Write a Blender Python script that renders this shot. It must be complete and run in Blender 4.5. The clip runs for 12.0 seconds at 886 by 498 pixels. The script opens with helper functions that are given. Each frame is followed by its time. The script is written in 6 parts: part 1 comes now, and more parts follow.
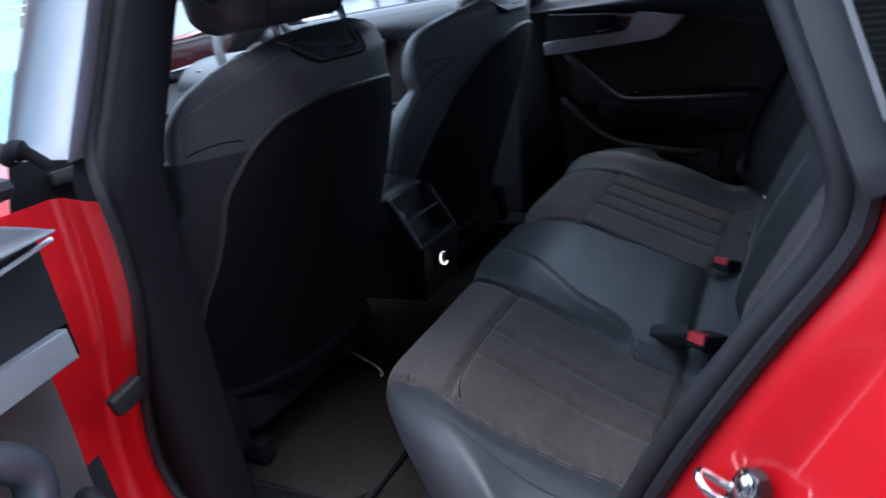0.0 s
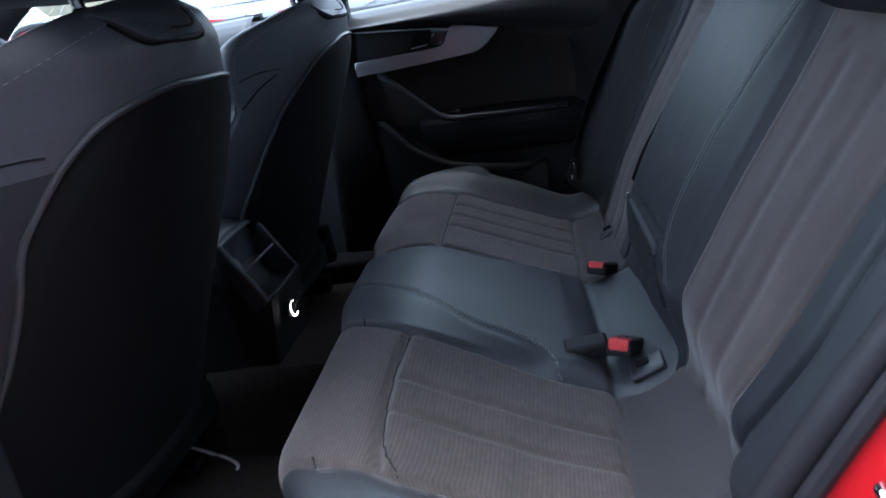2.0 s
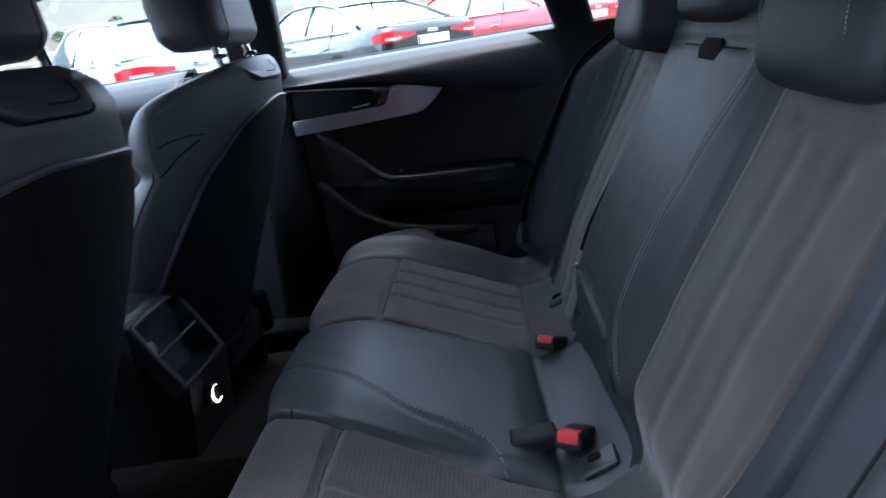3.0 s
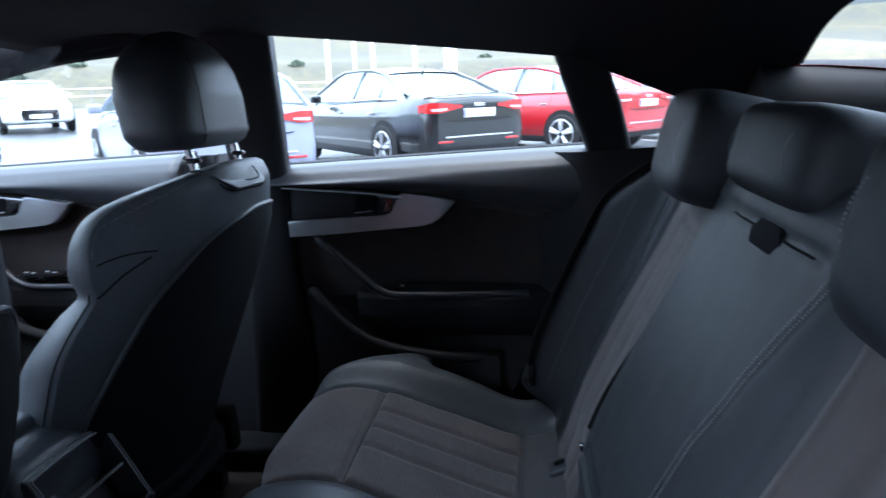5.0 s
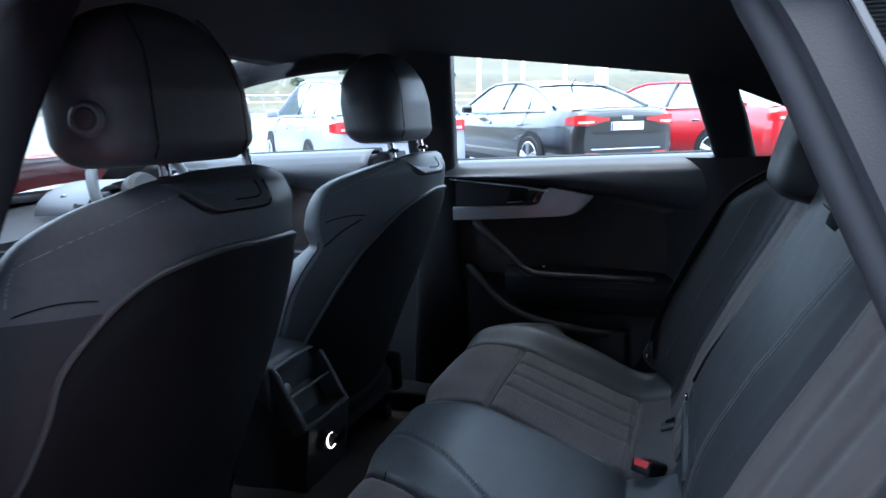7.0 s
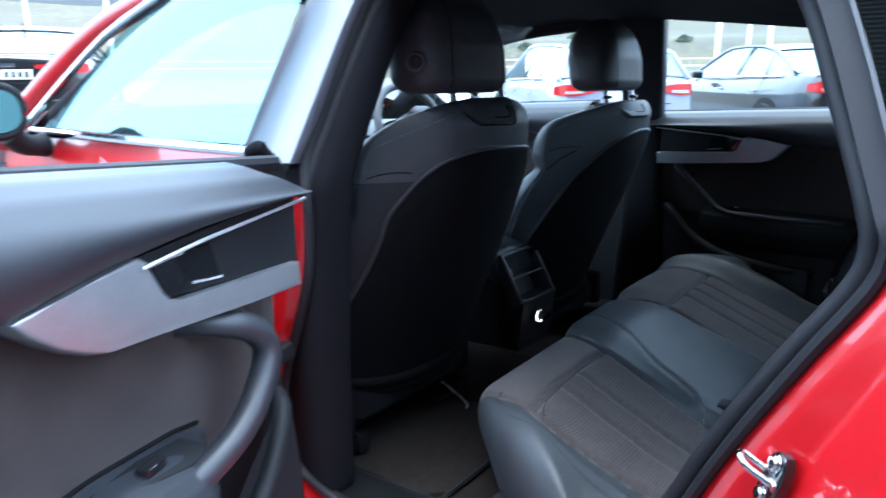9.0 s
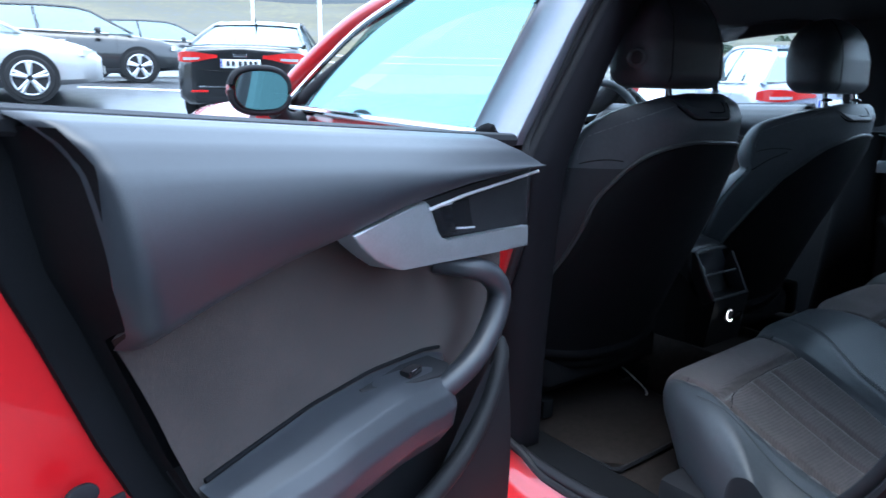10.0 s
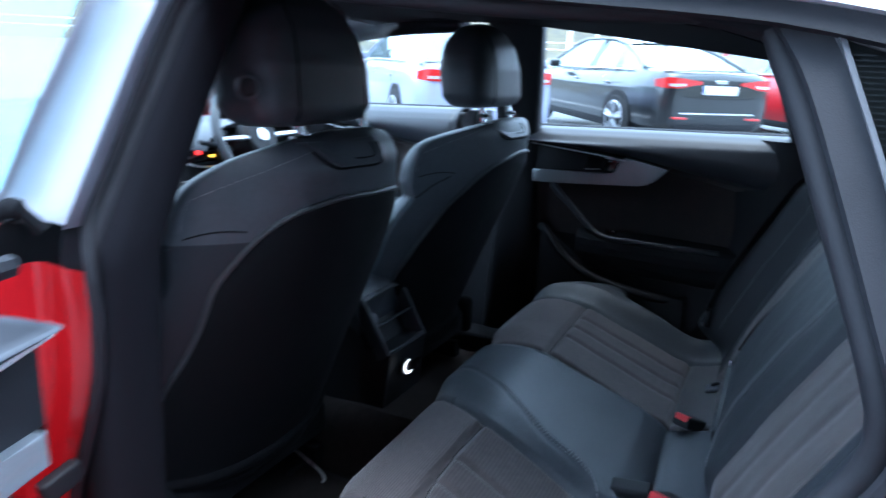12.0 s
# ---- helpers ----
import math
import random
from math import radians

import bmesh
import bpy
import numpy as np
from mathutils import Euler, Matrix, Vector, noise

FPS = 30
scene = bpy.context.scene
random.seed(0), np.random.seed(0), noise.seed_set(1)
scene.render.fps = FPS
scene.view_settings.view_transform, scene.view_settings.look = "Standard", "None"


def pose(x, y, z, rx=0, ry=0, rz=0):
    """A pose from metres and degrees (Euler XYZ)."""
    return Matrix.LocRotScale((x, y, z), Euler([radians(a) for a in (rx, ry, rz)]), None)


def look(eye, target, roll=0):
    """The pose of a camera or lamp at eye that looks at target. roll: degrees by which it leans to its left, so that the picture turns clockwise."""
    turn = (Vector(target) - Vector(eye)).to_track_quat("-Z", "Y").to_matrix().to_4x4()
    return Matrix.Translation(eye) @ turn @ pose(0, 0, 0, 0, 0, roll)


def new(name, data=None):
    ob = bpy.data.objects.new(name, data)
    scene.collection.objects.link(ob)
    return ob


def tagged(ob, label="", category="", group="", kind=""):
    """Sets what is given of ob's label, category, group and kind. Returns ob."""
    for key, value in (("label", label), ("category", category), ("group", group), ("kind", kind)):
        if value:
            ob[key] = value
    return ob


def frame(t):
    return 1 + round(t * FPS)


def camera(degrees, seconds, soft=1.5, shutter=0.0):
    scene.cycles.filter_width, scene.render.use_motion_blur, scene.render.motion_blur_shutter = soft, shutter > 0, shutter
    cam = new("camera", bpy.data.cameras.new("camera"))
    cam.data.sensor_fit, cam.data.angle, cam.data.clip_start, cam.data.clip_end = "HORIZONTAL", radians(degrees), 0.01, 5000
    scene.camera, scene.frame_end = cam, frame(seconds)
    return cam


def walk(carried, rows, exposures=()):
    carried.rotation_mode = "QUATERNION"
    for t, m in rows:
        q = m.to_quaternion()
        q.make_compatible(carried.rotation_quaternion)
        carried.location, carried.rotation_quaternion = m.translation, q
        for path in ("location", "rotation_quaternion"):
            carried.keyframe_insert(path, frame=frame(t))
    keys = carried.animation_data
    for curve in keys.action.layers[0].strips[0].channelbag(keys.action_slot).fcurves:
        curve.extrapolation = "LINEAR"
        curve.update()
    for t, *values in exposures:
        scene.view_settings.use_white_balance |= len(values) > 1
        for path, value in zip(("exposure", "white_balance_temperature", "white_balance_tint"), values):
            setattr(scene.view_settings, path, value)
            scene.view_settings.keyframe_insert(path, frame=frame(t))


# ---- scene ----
# The car stands nose-down on the sloping lot: CAR carries its own axes (x to its right, y ahead, z up) into the level world.
CAR = Matrix.Translation((0, 0.3, 0)) @ pose(0, 0, 0, -3.0, 1.3, 0) @ Matrix.Translation((0, -0.3, 0))
cam = camera(66.8, 12.0, soft=1.5, shutter=0.5)
# seconds, eye, target and roll in the car's axes
PATH = [
    (0, (-1.285, -0.154, 1.116), (0.271, 0.874, 0.393), -10.9),
    (0.5, (-1.319, -0.027, 1.078), (0.387, 0.672, 0.303), -13.1),
    (1, (-1.307, 0.058, 1.085), (0.464, 0.535, 0.285), -11.7),
    (1.5, (-1.259, 0.109, 1.068), (0.541, 0.514, 0.297), -11.2),
    (2, (-1.176, 0.126, 1.032), (0.659, 0.505, 0.333), -11.1),
    (2.5, (-1.116, 0.114, 1.05), (0.753, 0.418, 0.407), -10.5),
    (3, (-1.067, 0.1, 1.054), (0.825, 0.337, 0.451), -10.0),
    (3.2, (-1.039, 0.088, 1.057), (0.862, 0.282, 0.465), -9.6),
    (4.8, (-0.841, 0.037, 1.134), (1.095, 0.283, 0.695), -5.1),
    (5, (-0.818, 0.034, 1.142), (1.112, 0.354, 0.726), -4.6),
    (5.5, (-0.809, 0.034, 1.141), (1.098, 0.502, 0.763), -3.6),
    (6, (-0.89, 0.031, 1.138), (0.992, 0.603, 0.776), -3.1),
    (6.5, (-1.014, 0.006, 1.136), (0.842, 0.662, 0.786), -2.9),
    (8.3, (-1.424, -0.132, 1.104), (0.284, 0.825, 0.694), -3.1),
    (8.5, (-1.459, -0.166, 1.098), (0.202, 0.868, 0.683), -2.8),
    (9, (-1.547, -0.24, 1.084), (-0.041, 1.005, 0.659), -1.9),
    (9.5, (-1.636, -0.288, 1.078), (-0.301, 1.139, 0.655), -0.8),
    (10, (-1.701, -0.287, 1.066), (-0.556, 1.298, 0.644), 0.4),
    (10.5, (-1.672, -0.264, 1.073), (-0.566, 1.342, 0.63), 2.5),
    (11, (-1.577, -0.229, 1.104), (-0.287, 1.214, 0.6), 4.6),
    (11.5, (-1.456, -0.148, 1.165), (0.075, 1.038, 0.668), 3.6),
    (12, (-1.296, -0.069, 1.181), (0.421, 0.826, 0.679), 0.7),
]
walk(cam, [(t, CAR @ look(eye, target, roll)) for t, eye, target, roll in PATH], exposures=[(0.0, 1.98, 6230, 9), (0.5, 2.17, 6280, 10), (1.5, 2.42, 6280, 9), (3.0, 2.51, 6330, 10), (5.0, 2.5, 6230, 9), (6.5, 2.55, 6180, 8), (8.5, 2.47, 5860, 2), (10.0, 1.9, 5760, 2), (11.0, 1.8, 5730, 3), (11.5, 1.85, 5560, 2), (12.0, 2.49, 5540, 3)])

# ---- world and light: an overcast day ----
world = bpy.data.worlds.new("overcast_sky")
scene.world = world
world.use_nodes = True
wn, wl = world.node_tree.nodes, world.node_tree.links
sky = wn.new("ShaderNodeTexSky")
sky.sky_type, sky.sun_disc = "NISHITA", False
sky.sun_elevation, sky.sun_rotation = radians(82), radians(239)
sky.air_density, sky.dust_density, sky.ozone_density = 1.0, 4.0, 1.0
cloud = wn.new("ShaderNodeMixRGB")
cloud.inputs[0].default_value = 0.72
cloud.inputs[2].default_value = (7.9, 9.4, 12.0, 1)
wl.new(sky.outputs[0], cloud.inputs[1])
wl.new(cloud.outputs[0], wn["Background"].inputs[0])
wn["Background"].inputs[1].default_value = 0.15
sun = new("sun", bpy.data.lights.new("sun", "SUN"))
sun.data.energy, sun.data.angle, sun.data.color = 0.5, radians(40), (1.0, 0.98, 0.95)
sun.matrix_world = look((-5, -3, 40), (0, 0, 0))


# ---- materials ----
def material(name, color, rough=0.5, metal=0.0, coat=0.0, var=0.15, scale=30.0, bump=0.0, bump_scale=400.0, sheen=0.0, spec=0.5, kind="noise"):
    """A principled surface with mottling at two sizes and a fine relief."""
    m = bpy.data.materials.new(name)
    m.use_nodes = True
    n, k = m.node_tree.nodes, m.node_tree.links
    p = n["Principled BSDF"]
    p.inputs["Metallic"].default_value, p.inputs["Coat Weight"].default_value = metal, coat
    p.inputs["Coat Roughness"].default_value = 0.04
    p.inputs["Sheen Weight"].default_value, p.inputs["Specular IOR Level"].default_value = sheen, spec
    co = n.new("ShaderNodeTexCoord")
    big, small = n.new("ShaderNodeTexNoise"), n.new("ShaderNodeTexNoise")
    for tex, sc in ((big, scale), (small, scale * 9)):
        tex.inputs["Scale"].default_value, tex.inputs["Detail"].default_value = sc, 4
        k.new(co.outputs["Object"], tex.inputs["Vector"])
    mid = n.new("ShaderNodeMath")
    mid.operation = "ADD"
    k.new(big.outputs[0], mid.inputs[0])
    k.new(small.outputs[0], mid.inputs[1])
    ramp = n.new("ShaderNodeMapRange")
    ramp.inputs["From Min"].default_value, ramp.inputs["From Max"].default_value = 0.7, 1.3
    ramp.inputs["To Min"].default_value, ramp.inputs["To Max"].default_value = 1 - var, 1 + var
    k.new(mid.outputs[0], ramp.inputs["Value"])
    mul = n.new("ShaderNodeVectorMath")
    mul.operation = "SCALE"
    mul.inputs[0].default_value = color
    k.new(ramp.outputs[0], mul.inputs["Scale"])
    k.new(mul.outputs[0], p.inputs["Base Color"])
    rr = n.new("ShaderNodeMapRange")
    rr.inputs["From Min"].default_value, rr.inputs["From Max"].default_value = 0.7, 1.3
    rr.inputs["To Min"].default_value, rr.inputs["To Max"].default_value = max(0.0, rough * (1 - var * 0.6)), min(1.0, rough * (1 + var * 0.6))
    k.new(mid.outputs[0], rr.inputs["Value"])
    k.new(rr.outputs[0], p.inputs["Roughness"])
    if bump:
        b = n.new("ShaderNodeBump")
        b.inputs["Strength"].default_value, b.inputs["Distance"].default_value = bump, 0.001
        if kind == "grain":
            tex = n.new("ShaderNodeTexVoronoi")
            tex.inputs["Scale"].default_value = bump_scale
            k.new(co.outputs["Object"], tex.inputs["Vector"])
        elif kind == "cord":
            tex = n.new("ShaderNodeTexWave")
            tex.bands_direction = "X"
            ribs_along = n.new("ShaderNodeVectorMath")
            ribs_along.operation = "DOT_PRODUCT"
            ribs_along.inputs[1].default_value = (0.0, 1.0, -0.5)
            k.new(co.outputs["Object"], ribs_along.inputs[0])
            tex.inputs["Scale"].default_value, tex.inputs["Distortion"].default_value = bump_scale, 0.15
            tex.inputs["Detail"].default_value, tex.inputs["Detail Scale"].default_value = 2, 6
            k.new(ribs_along.outputs["Value"], tex.inputs["Vector"])
            rib, ribbed = n.new("ShaderNodeMapRange"), n.new("ShaderNodeVectorMath")
            rib.inputs["To Min"].default_value, rib.inputs["To Max"].default_value = 0.88, 1.12
            ribbed.operation = "SCALE"
            k.new(tex.outputs[1], rib.inputs["Value"])
            k.new(mul.outputs[0], ribbed.inputs[0])
            k.new(rib.outputs[0], ribbed.inputs["Scale"])
            k.new(ribbed.outputs[0], p.inputs["Base Color"])
        else:
            tex = n.new("ShaderNodeTexNoise")
            tex.inputs["Scale"].default_value, tex.inputs["Detail"].default_value = bump_scale, 3
            k.new(co.outputs["Object"], tex.inputs["Vector"])
        k.new(tex.outputs[0], b.inputs["Height"])
        k.new(b.outputs[0], p.inputs["Normal"])
    return m


def glass(name, tint, opacity, rough=0.0, ior=1.55, shine=(1, 1, 1)):
    """A thin pane: the view through it, tinted, under a mirror-like gloss."""
    m = bpy.data.materials.new(name)
    m.use_nodes = True
    n, k = m.node_tree.nodes, m.node_tree.links
    out = n["Material Output"]
    n.remove(n["Principled BSDF"])
    clear, gloss, body = (n.new("ShaderNodeBsdfTransparent"), n.new("ShaderNodeBsdfGlossy"), n.new("ShaderNodeBsdfDiffuse"))
    mix, top = n.new("ShaderNodeMixShader"), n.new("ShaderNodeMixShader")
    clear.inputs[0].default_value = (*tint, 1)
    body.inputs[0].default_value = (0.01, 0.012, 0.012, 1)
    gloss.inputs["Roughness"].default_value = rough
    gloss.inputs["Color"].default_value = (*shine, 1)
    mix.inputs[0].default_value = opacity
    k.new(clear.outputs[0], mix.inputs[1])
    k.new(body.outputs[0], mix.inputs[2])
    fr, power, scaled = n.new("ShaderNodeLayerWeight"), n.new("ShaderNodeMath"), n.new("ShaderNodeMapRange")
    fr.inputs[0].default_value = 0.5
    power.operation = "POWER"
    power.inputs[1].default_value = 4.0
    k.new(fr.outputs["Facing"], power.inputs[0])
    k.new(power.outputs[0], scaled.inputs["Value"])
    scaled.inputs["To Min"].default_value = ((ior - 1) / (ior + 1)) ** 2
    k.new(scaled.outputs[0], top.inputs[0])
    k.new(mix.outputs[0], top.inputs[1])
    k.new(gloss.outputs[0], top.inputs[2])
    k.new(top.outputs[0], out.inputs[0])
    return m


def glow(name, color, strength):
    m = bpy.data.materials.new(name)
    m.use_nodes = True
    p = m.node_tree.nodes["Principled BSDF"]
    p.inputs["Base Color"].default_value = (*color, 1)
    p.inputs["Emission Color"].default_value, p.inputs["Emission Strength"].default_value = (*color, 1), strength
    return m


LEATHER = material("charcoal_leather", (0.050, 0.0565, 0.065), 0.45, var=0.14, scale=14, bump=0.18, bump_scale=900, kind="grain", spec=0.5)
# The cushions' charcoal leather with shade put into the colour.
SHADELEATHER = material("shaded_charcoal_leather", (0.0235, 0.027, 0.032), 0.56, var=0.14, scale=14, bump=0.18, bump_scale=900, kind="grain", spec=0.35)
# Dark headrest centres; on seat sides it is shade painted over charcoal leather.
DARKSHADELEATHER = material("dark_and_shaded_leather", (0.017, 0.0195, 0.024), 0.55, var=0.12, scale=14, bump=0.18, bump_scale=900, kind="grain", spec=0.35)
SUEDE = material("brown_grey_suede", (0.034, 0.025, 0.023), 0.95, var=0.6, scale=18, bump=0.5, bump_scale=900, sheen=0.25)
STRIP = material("smooth_grey_seat_cloth", (0.050, 0.047, 0.049), 0.9, var=0.2, scale=18, bump=0.3, bump_scale=900, sheen=0.15)
CORD = material("ribbed_brown_grey_fabric", (0.086, 0.070, 0.068), 0.95, var=0.3, scale=10, bump=0.5, bump_scale=62, sheen=0.25, kind="cord")
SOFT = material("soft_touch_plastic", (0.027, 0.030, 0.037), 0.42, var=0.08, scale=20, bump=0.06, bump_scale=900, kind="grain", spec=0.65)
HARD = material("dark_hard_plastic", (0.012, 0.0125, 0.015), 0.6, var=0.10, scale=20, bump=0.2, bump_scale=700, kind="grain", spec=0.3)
BACKSHELL = material("black_seat_back_fabric", (0.0065, 0.007, 0.0085), 0.95, var=0.2, scale=25, bump=0.3, bump_scale=600, spec=0.15)
PIPING = material("grey_piping", (0.045, 0.048, 0.052), 0.42, var=0.05)
STITCH = material("pale_grey_thread", (0.22, 0.22, 0.23), 0.8, var=0.1)
RUBBER = material("black_rubber", (0.016, 0.0165, 0.020), 0.6, var=0.12, scale=40, bump=0.2, bump_scale=300, spec=0.28)
PILLARTRIM = material("black_pillar_trim", (0.009, 0.009, 0.012), 0.9, var=0.15, scale=40, bump=0.3, bump_scale=800, spec=0.12)
COVER = material("dark_grey_pillar_plastic", (0.023, 0.024, 0.029), 0.50, var=0.1, scale=30, bump=0.1, bump_scale=800, kind="grain", spec=0.35)
SATIN = material("satin_grey_trim", (0.11, 0.115, 0.125), 0.35, var=0.06)
CARPET = material("dark_brown_carpet", (0.028, 0.023, 0.021), 1.0, var=0.35, scale=60, bump=1.0, bump_scale=800, spec=0.1)
LINER = material("black_headliner", (0.013, 0.013, 0.016), 0.95, var=0.15, scale=40, bump=0.4, bump_scale=900, spec=0.2)
RED = material("red_car_paint", (0.56, 0.006, 0.012), 0.35, coat=1.0, var=0.03, scale=5)
ALU = material("brushed_silver_inlay", (0.42, 0.44, 0.46), 0.36, metal=0.65, var=0.06, scale=30, bump=0.05, bump_scale=300)
CHROME = material("chrome", (0.75, 0.76, 0.78), 0.12, metal=1.0, var=0.05)
BRIGHT = material("bright_satin_metal", (0.85, 0.87, 0.90), 0.32, metal=0.6, var=0.04)
STEEL = material("bright_steel", (0.6, 0.6, 0.62), 0.22, metal=1.0, var=0.1, scale=60)
GLOSSBLACK = material("gloss_black_plastic", (0.012, 0.012, 0.014), 0.16, coat=0.6, var=0.05)
# Grey cover, lightened towards lilac to hold the sky's reflection in its colour.
PILLAR = material("grey_gloss_pillar_cover", (0.26, 0.26, 0.30), 0.38, metal=0.3, coat=0.3, var=0.04)
BUCKLERED = material("red_buckle_button", (0.75, 0.04, 0.05), 0.5, var=0.05)
WEBBING = material("black_seat_belt_webbing", (0.006, 0.007, 0.008), 0.8, var=0.1, bump=0.6, bump_scale=160, kind="cord")
WHITE = material("white_plastic", (0.8, 0.8, 0.78), 0.5, var=0.05)
GLASS = glass("clear_tinted_glass", (0.90, 0.95, 0.95), 0.02)
DARKGLASS = glass("dark_privacy_glass", (0.12, 0.13, 0.13), 0.5)
# Cyan gloss and tint put the sky's reflection into the glass colour.
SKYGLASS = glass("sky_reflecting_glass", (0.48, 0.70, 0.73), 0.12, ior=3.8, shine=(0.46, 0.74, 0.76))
CARGLASS = glass("parked_car_glass", (0.45, 0.50, 0.50), 0.35, ior=3.0, shine=(0.85, 0.98, 1.0))
ASPHALT = material("wet_asphalt", (0.075, 0.080, 0.088), 0.34, var=0.3, scale=0.7, bump=0.5, bump_scale=60)
PAINTLINE = material("white_road_paint", (0.7, 0.7, 0.7), 0.6, var=0.15, scale=6)
GRASS = material("dry_yellow_grass", (0.085, 0.075, 0.045), 0.95, var=0.6, scale=0.12, bump=1.0, bump_scale=4)
HILL = material("grey_green_hill", (0.020, 0.026, 0.028), 0.95, var=0.6, scale=0.03, bump=1.0, bump_scale=1)
LEAF = material("dark_green_leaf", (0.10, 0.13, 0.09), 0.8, var=0.4, scale=3)
CLADDING = material("dark_metal_cladding", (0.05, 0.052, 0.056), 0.4, metal=0.3, var=0.15, scale=2)
GREYPOST = material("grey_painted_post", (0.22, 0.23, 0.24), 0.5, var=0.08)
POLEMAT = material("white_painted_pole", (0.8, 0.8, 0.8), 0.45, var=0.05)
TYRE = material("tyre_rubber", (0.016, 0.016, 0.017), 0.8, var=0.15, scale=30)
WHEEL = material("silver_alloy", (0.6, 0.61, 0.63), 0.3, metal=0.8, var=0.05)
LAMPRED = material("red_tail_lamp", (0.55, 0.02, 0.02), 0.15, coat=1.0, var=0.1, scale=40)
LAMPCLEAR = material("clear_headlamp", (0.6, 0.62, 0.65), 0.1, metal=0.3, coat=1.0, var=0.2, scale=30)
PLATE = material("white_number_plate", (0.78, 0.78, 0.75), 0.45, var=0.04)
INK = material("dark_plate_ink", (0.03, 0.03, 0.035), 0.6, var=0.05)
# Near mirror: a dark reflection is painted into its base colour.
DIMMIRROR = material("mirror_glass", (0.14, 0.18, 0.18), 0.01, metal=1.0, var=0.0)
CLEARMIRROR = material("clear_mirror_glass", (0.92, 0.93, 0.93), 0.01, metal=1.0, var=0.0)
BLUE = material("blue_plate_band", (0.02, 0.06, 0.4), 0.5, var=0.05)
UNDER = material("black_underbody", (0.01, 0.01, 0.011), 0.8, var=0.1)
DASHGLOW_R = glow("red_display_light", (0.8, 0.03, 0.03), 0.7)
DASHGLOW_Y = glow("amber_display_light", (1.0, 0.5, 0.05), 0.8)
RINGGLOW = glow("white_socket_ring_light", (1.0, 0.96, 0.92), 1.2)


# ---- mesh helpers ----
def thing(name, label, category, group="", kind="", m=CAR):
    e = new(name)
    e.empty_display_size = 0.1
    e.matrix_basis = m
    return tagged(e, label, category, group, kind)


def part(name, bm, mat, parent, label="", sharp=38):
    me = bpy.data.meshes.new(name)
    bmesh.ops.recalc_face_normals(bm, faces=bm.faces[:])
    bm.to_mesh(me)
    bm.free()
    me.materials.append(mat)
    me.polygons.foreach_set("use_smooth", [True] * len(me.polygons))
    me.set_sharp_from_angle(angle=radians(sharp))
    ob = new(name, me)
    ob.parent = parent
    return tagged(ob, label)


def smooth(a, b, v):
    t = min(1.0, max(0.0, (v - a) / (b - a)))
    return t * t * (3 - 2 * t)


def dip(v, at, width):
    return math.exp(-(((v - at) / width) ** 2))


def spline(pts, n, closed=False):
    """n points along a smooth curve through pts, evenly spread."""
    p = [Vector(q) for q in pts]
    k, fine = len(p), []
    segs = k if closed else k - 1
    for i in range(segs):
        get = (lambda j: p[j % k]) if closed else (lambda j: p[min(max(j, 0), k - 1)])
        a, b, c, d = get(i - 1), get(i), get(i + 1), get(i + 2)
        for s in range(12):
            t = s / 12
            fine.append(0.5 * (2 * b + (c - a) * t + (2 * a - 5 * b + 4 * c - d) * t * t + (3 * b - a - 3 * c + d) * t ** 3))
    fine.append(p[0] if closed else p[-1])
    run = [0.0]
    for a, b in zip(fine, fine[1:]):
        run.append(run[-1] + (b - a).length)
    out, j = [], 0
    for i in range(n):
        want = run[-1] * i / (n if closed else n - 1)
        while j < len(run) - 2 and run[j + 1] < want:
            j += 1
        span = run[j + 1] - run[j]
        out.append(fine[j].lerp(fine[j + 1], (want - run[j]) / span if span else 0))
    return out


def grid(fn, nu, nv, bm=None):
    bm = bm or bmesh.new()
    vs = [[bm.verts.new(fn(i / nu, j / nv)) for j in range(nv + 1)] for i in range(nu + 1)]
    for i in range(nu):
        for j in range(nv):
            bm.faces.new((vs[i][j], vs[i + 1][j], vs[i + 1][j + 1], vs[i][j + 1]))
    return bm


def loft(rings, bm=None, caps=True, closed=True):
    bm = bm or bmesh.new()
    vs = [[bm.verts.new(q) for q in r] for r in rings]
    n = len(vs[0])
    for a, b in zip(vs, vs[1:]):
        for i in range(n if closed else n - 1):
            bm.faces.new((a[i], a[(i + 1) % n], b[(i + 1) % n], b[i]))
    if caps and closed:
        bm.faces.new(vs[0][::-1])
        bm.faces.new(vs[-1])
    return bm


def tube(pts, r, sides=8, bm=None, closed=False, flat=1.0, up=(0, 0, 1)):
    """A round bar along pts; flat squeezes it across up."""
    bm = bm or bmesh.new()
    pts = [Vector(p) for p in pts]
    rings, n = [], len(pts)
    for i, p in enumerate(pts):
        a, b = (pts[i - 1], pts[(i + 1) % n]) if closed else (pts[max(i - 1, 0)], pts[min(i + 1, n - 1)])
        d = (b - a).normalized()
        s = d.cross(Vector(up))
        s = s.normalized() if s.length > 1e-4 else d.cross(Vector((1, 0, 0))).normalized()
        u = s.cross(d).normalized()
        rr = r[i] if isinstance(r, (list, tuple)) else r
        rings.append([p + rr * (math.cos(2 * math.pi * j / sides) * s + flat * math.sin(2 * math.pi * j / sides) * u) for j in range(sides)])
    if closed:
        rings.append(rings[0])
        return loft(rings, bm, caps=False)
    return loft(rings, bm)


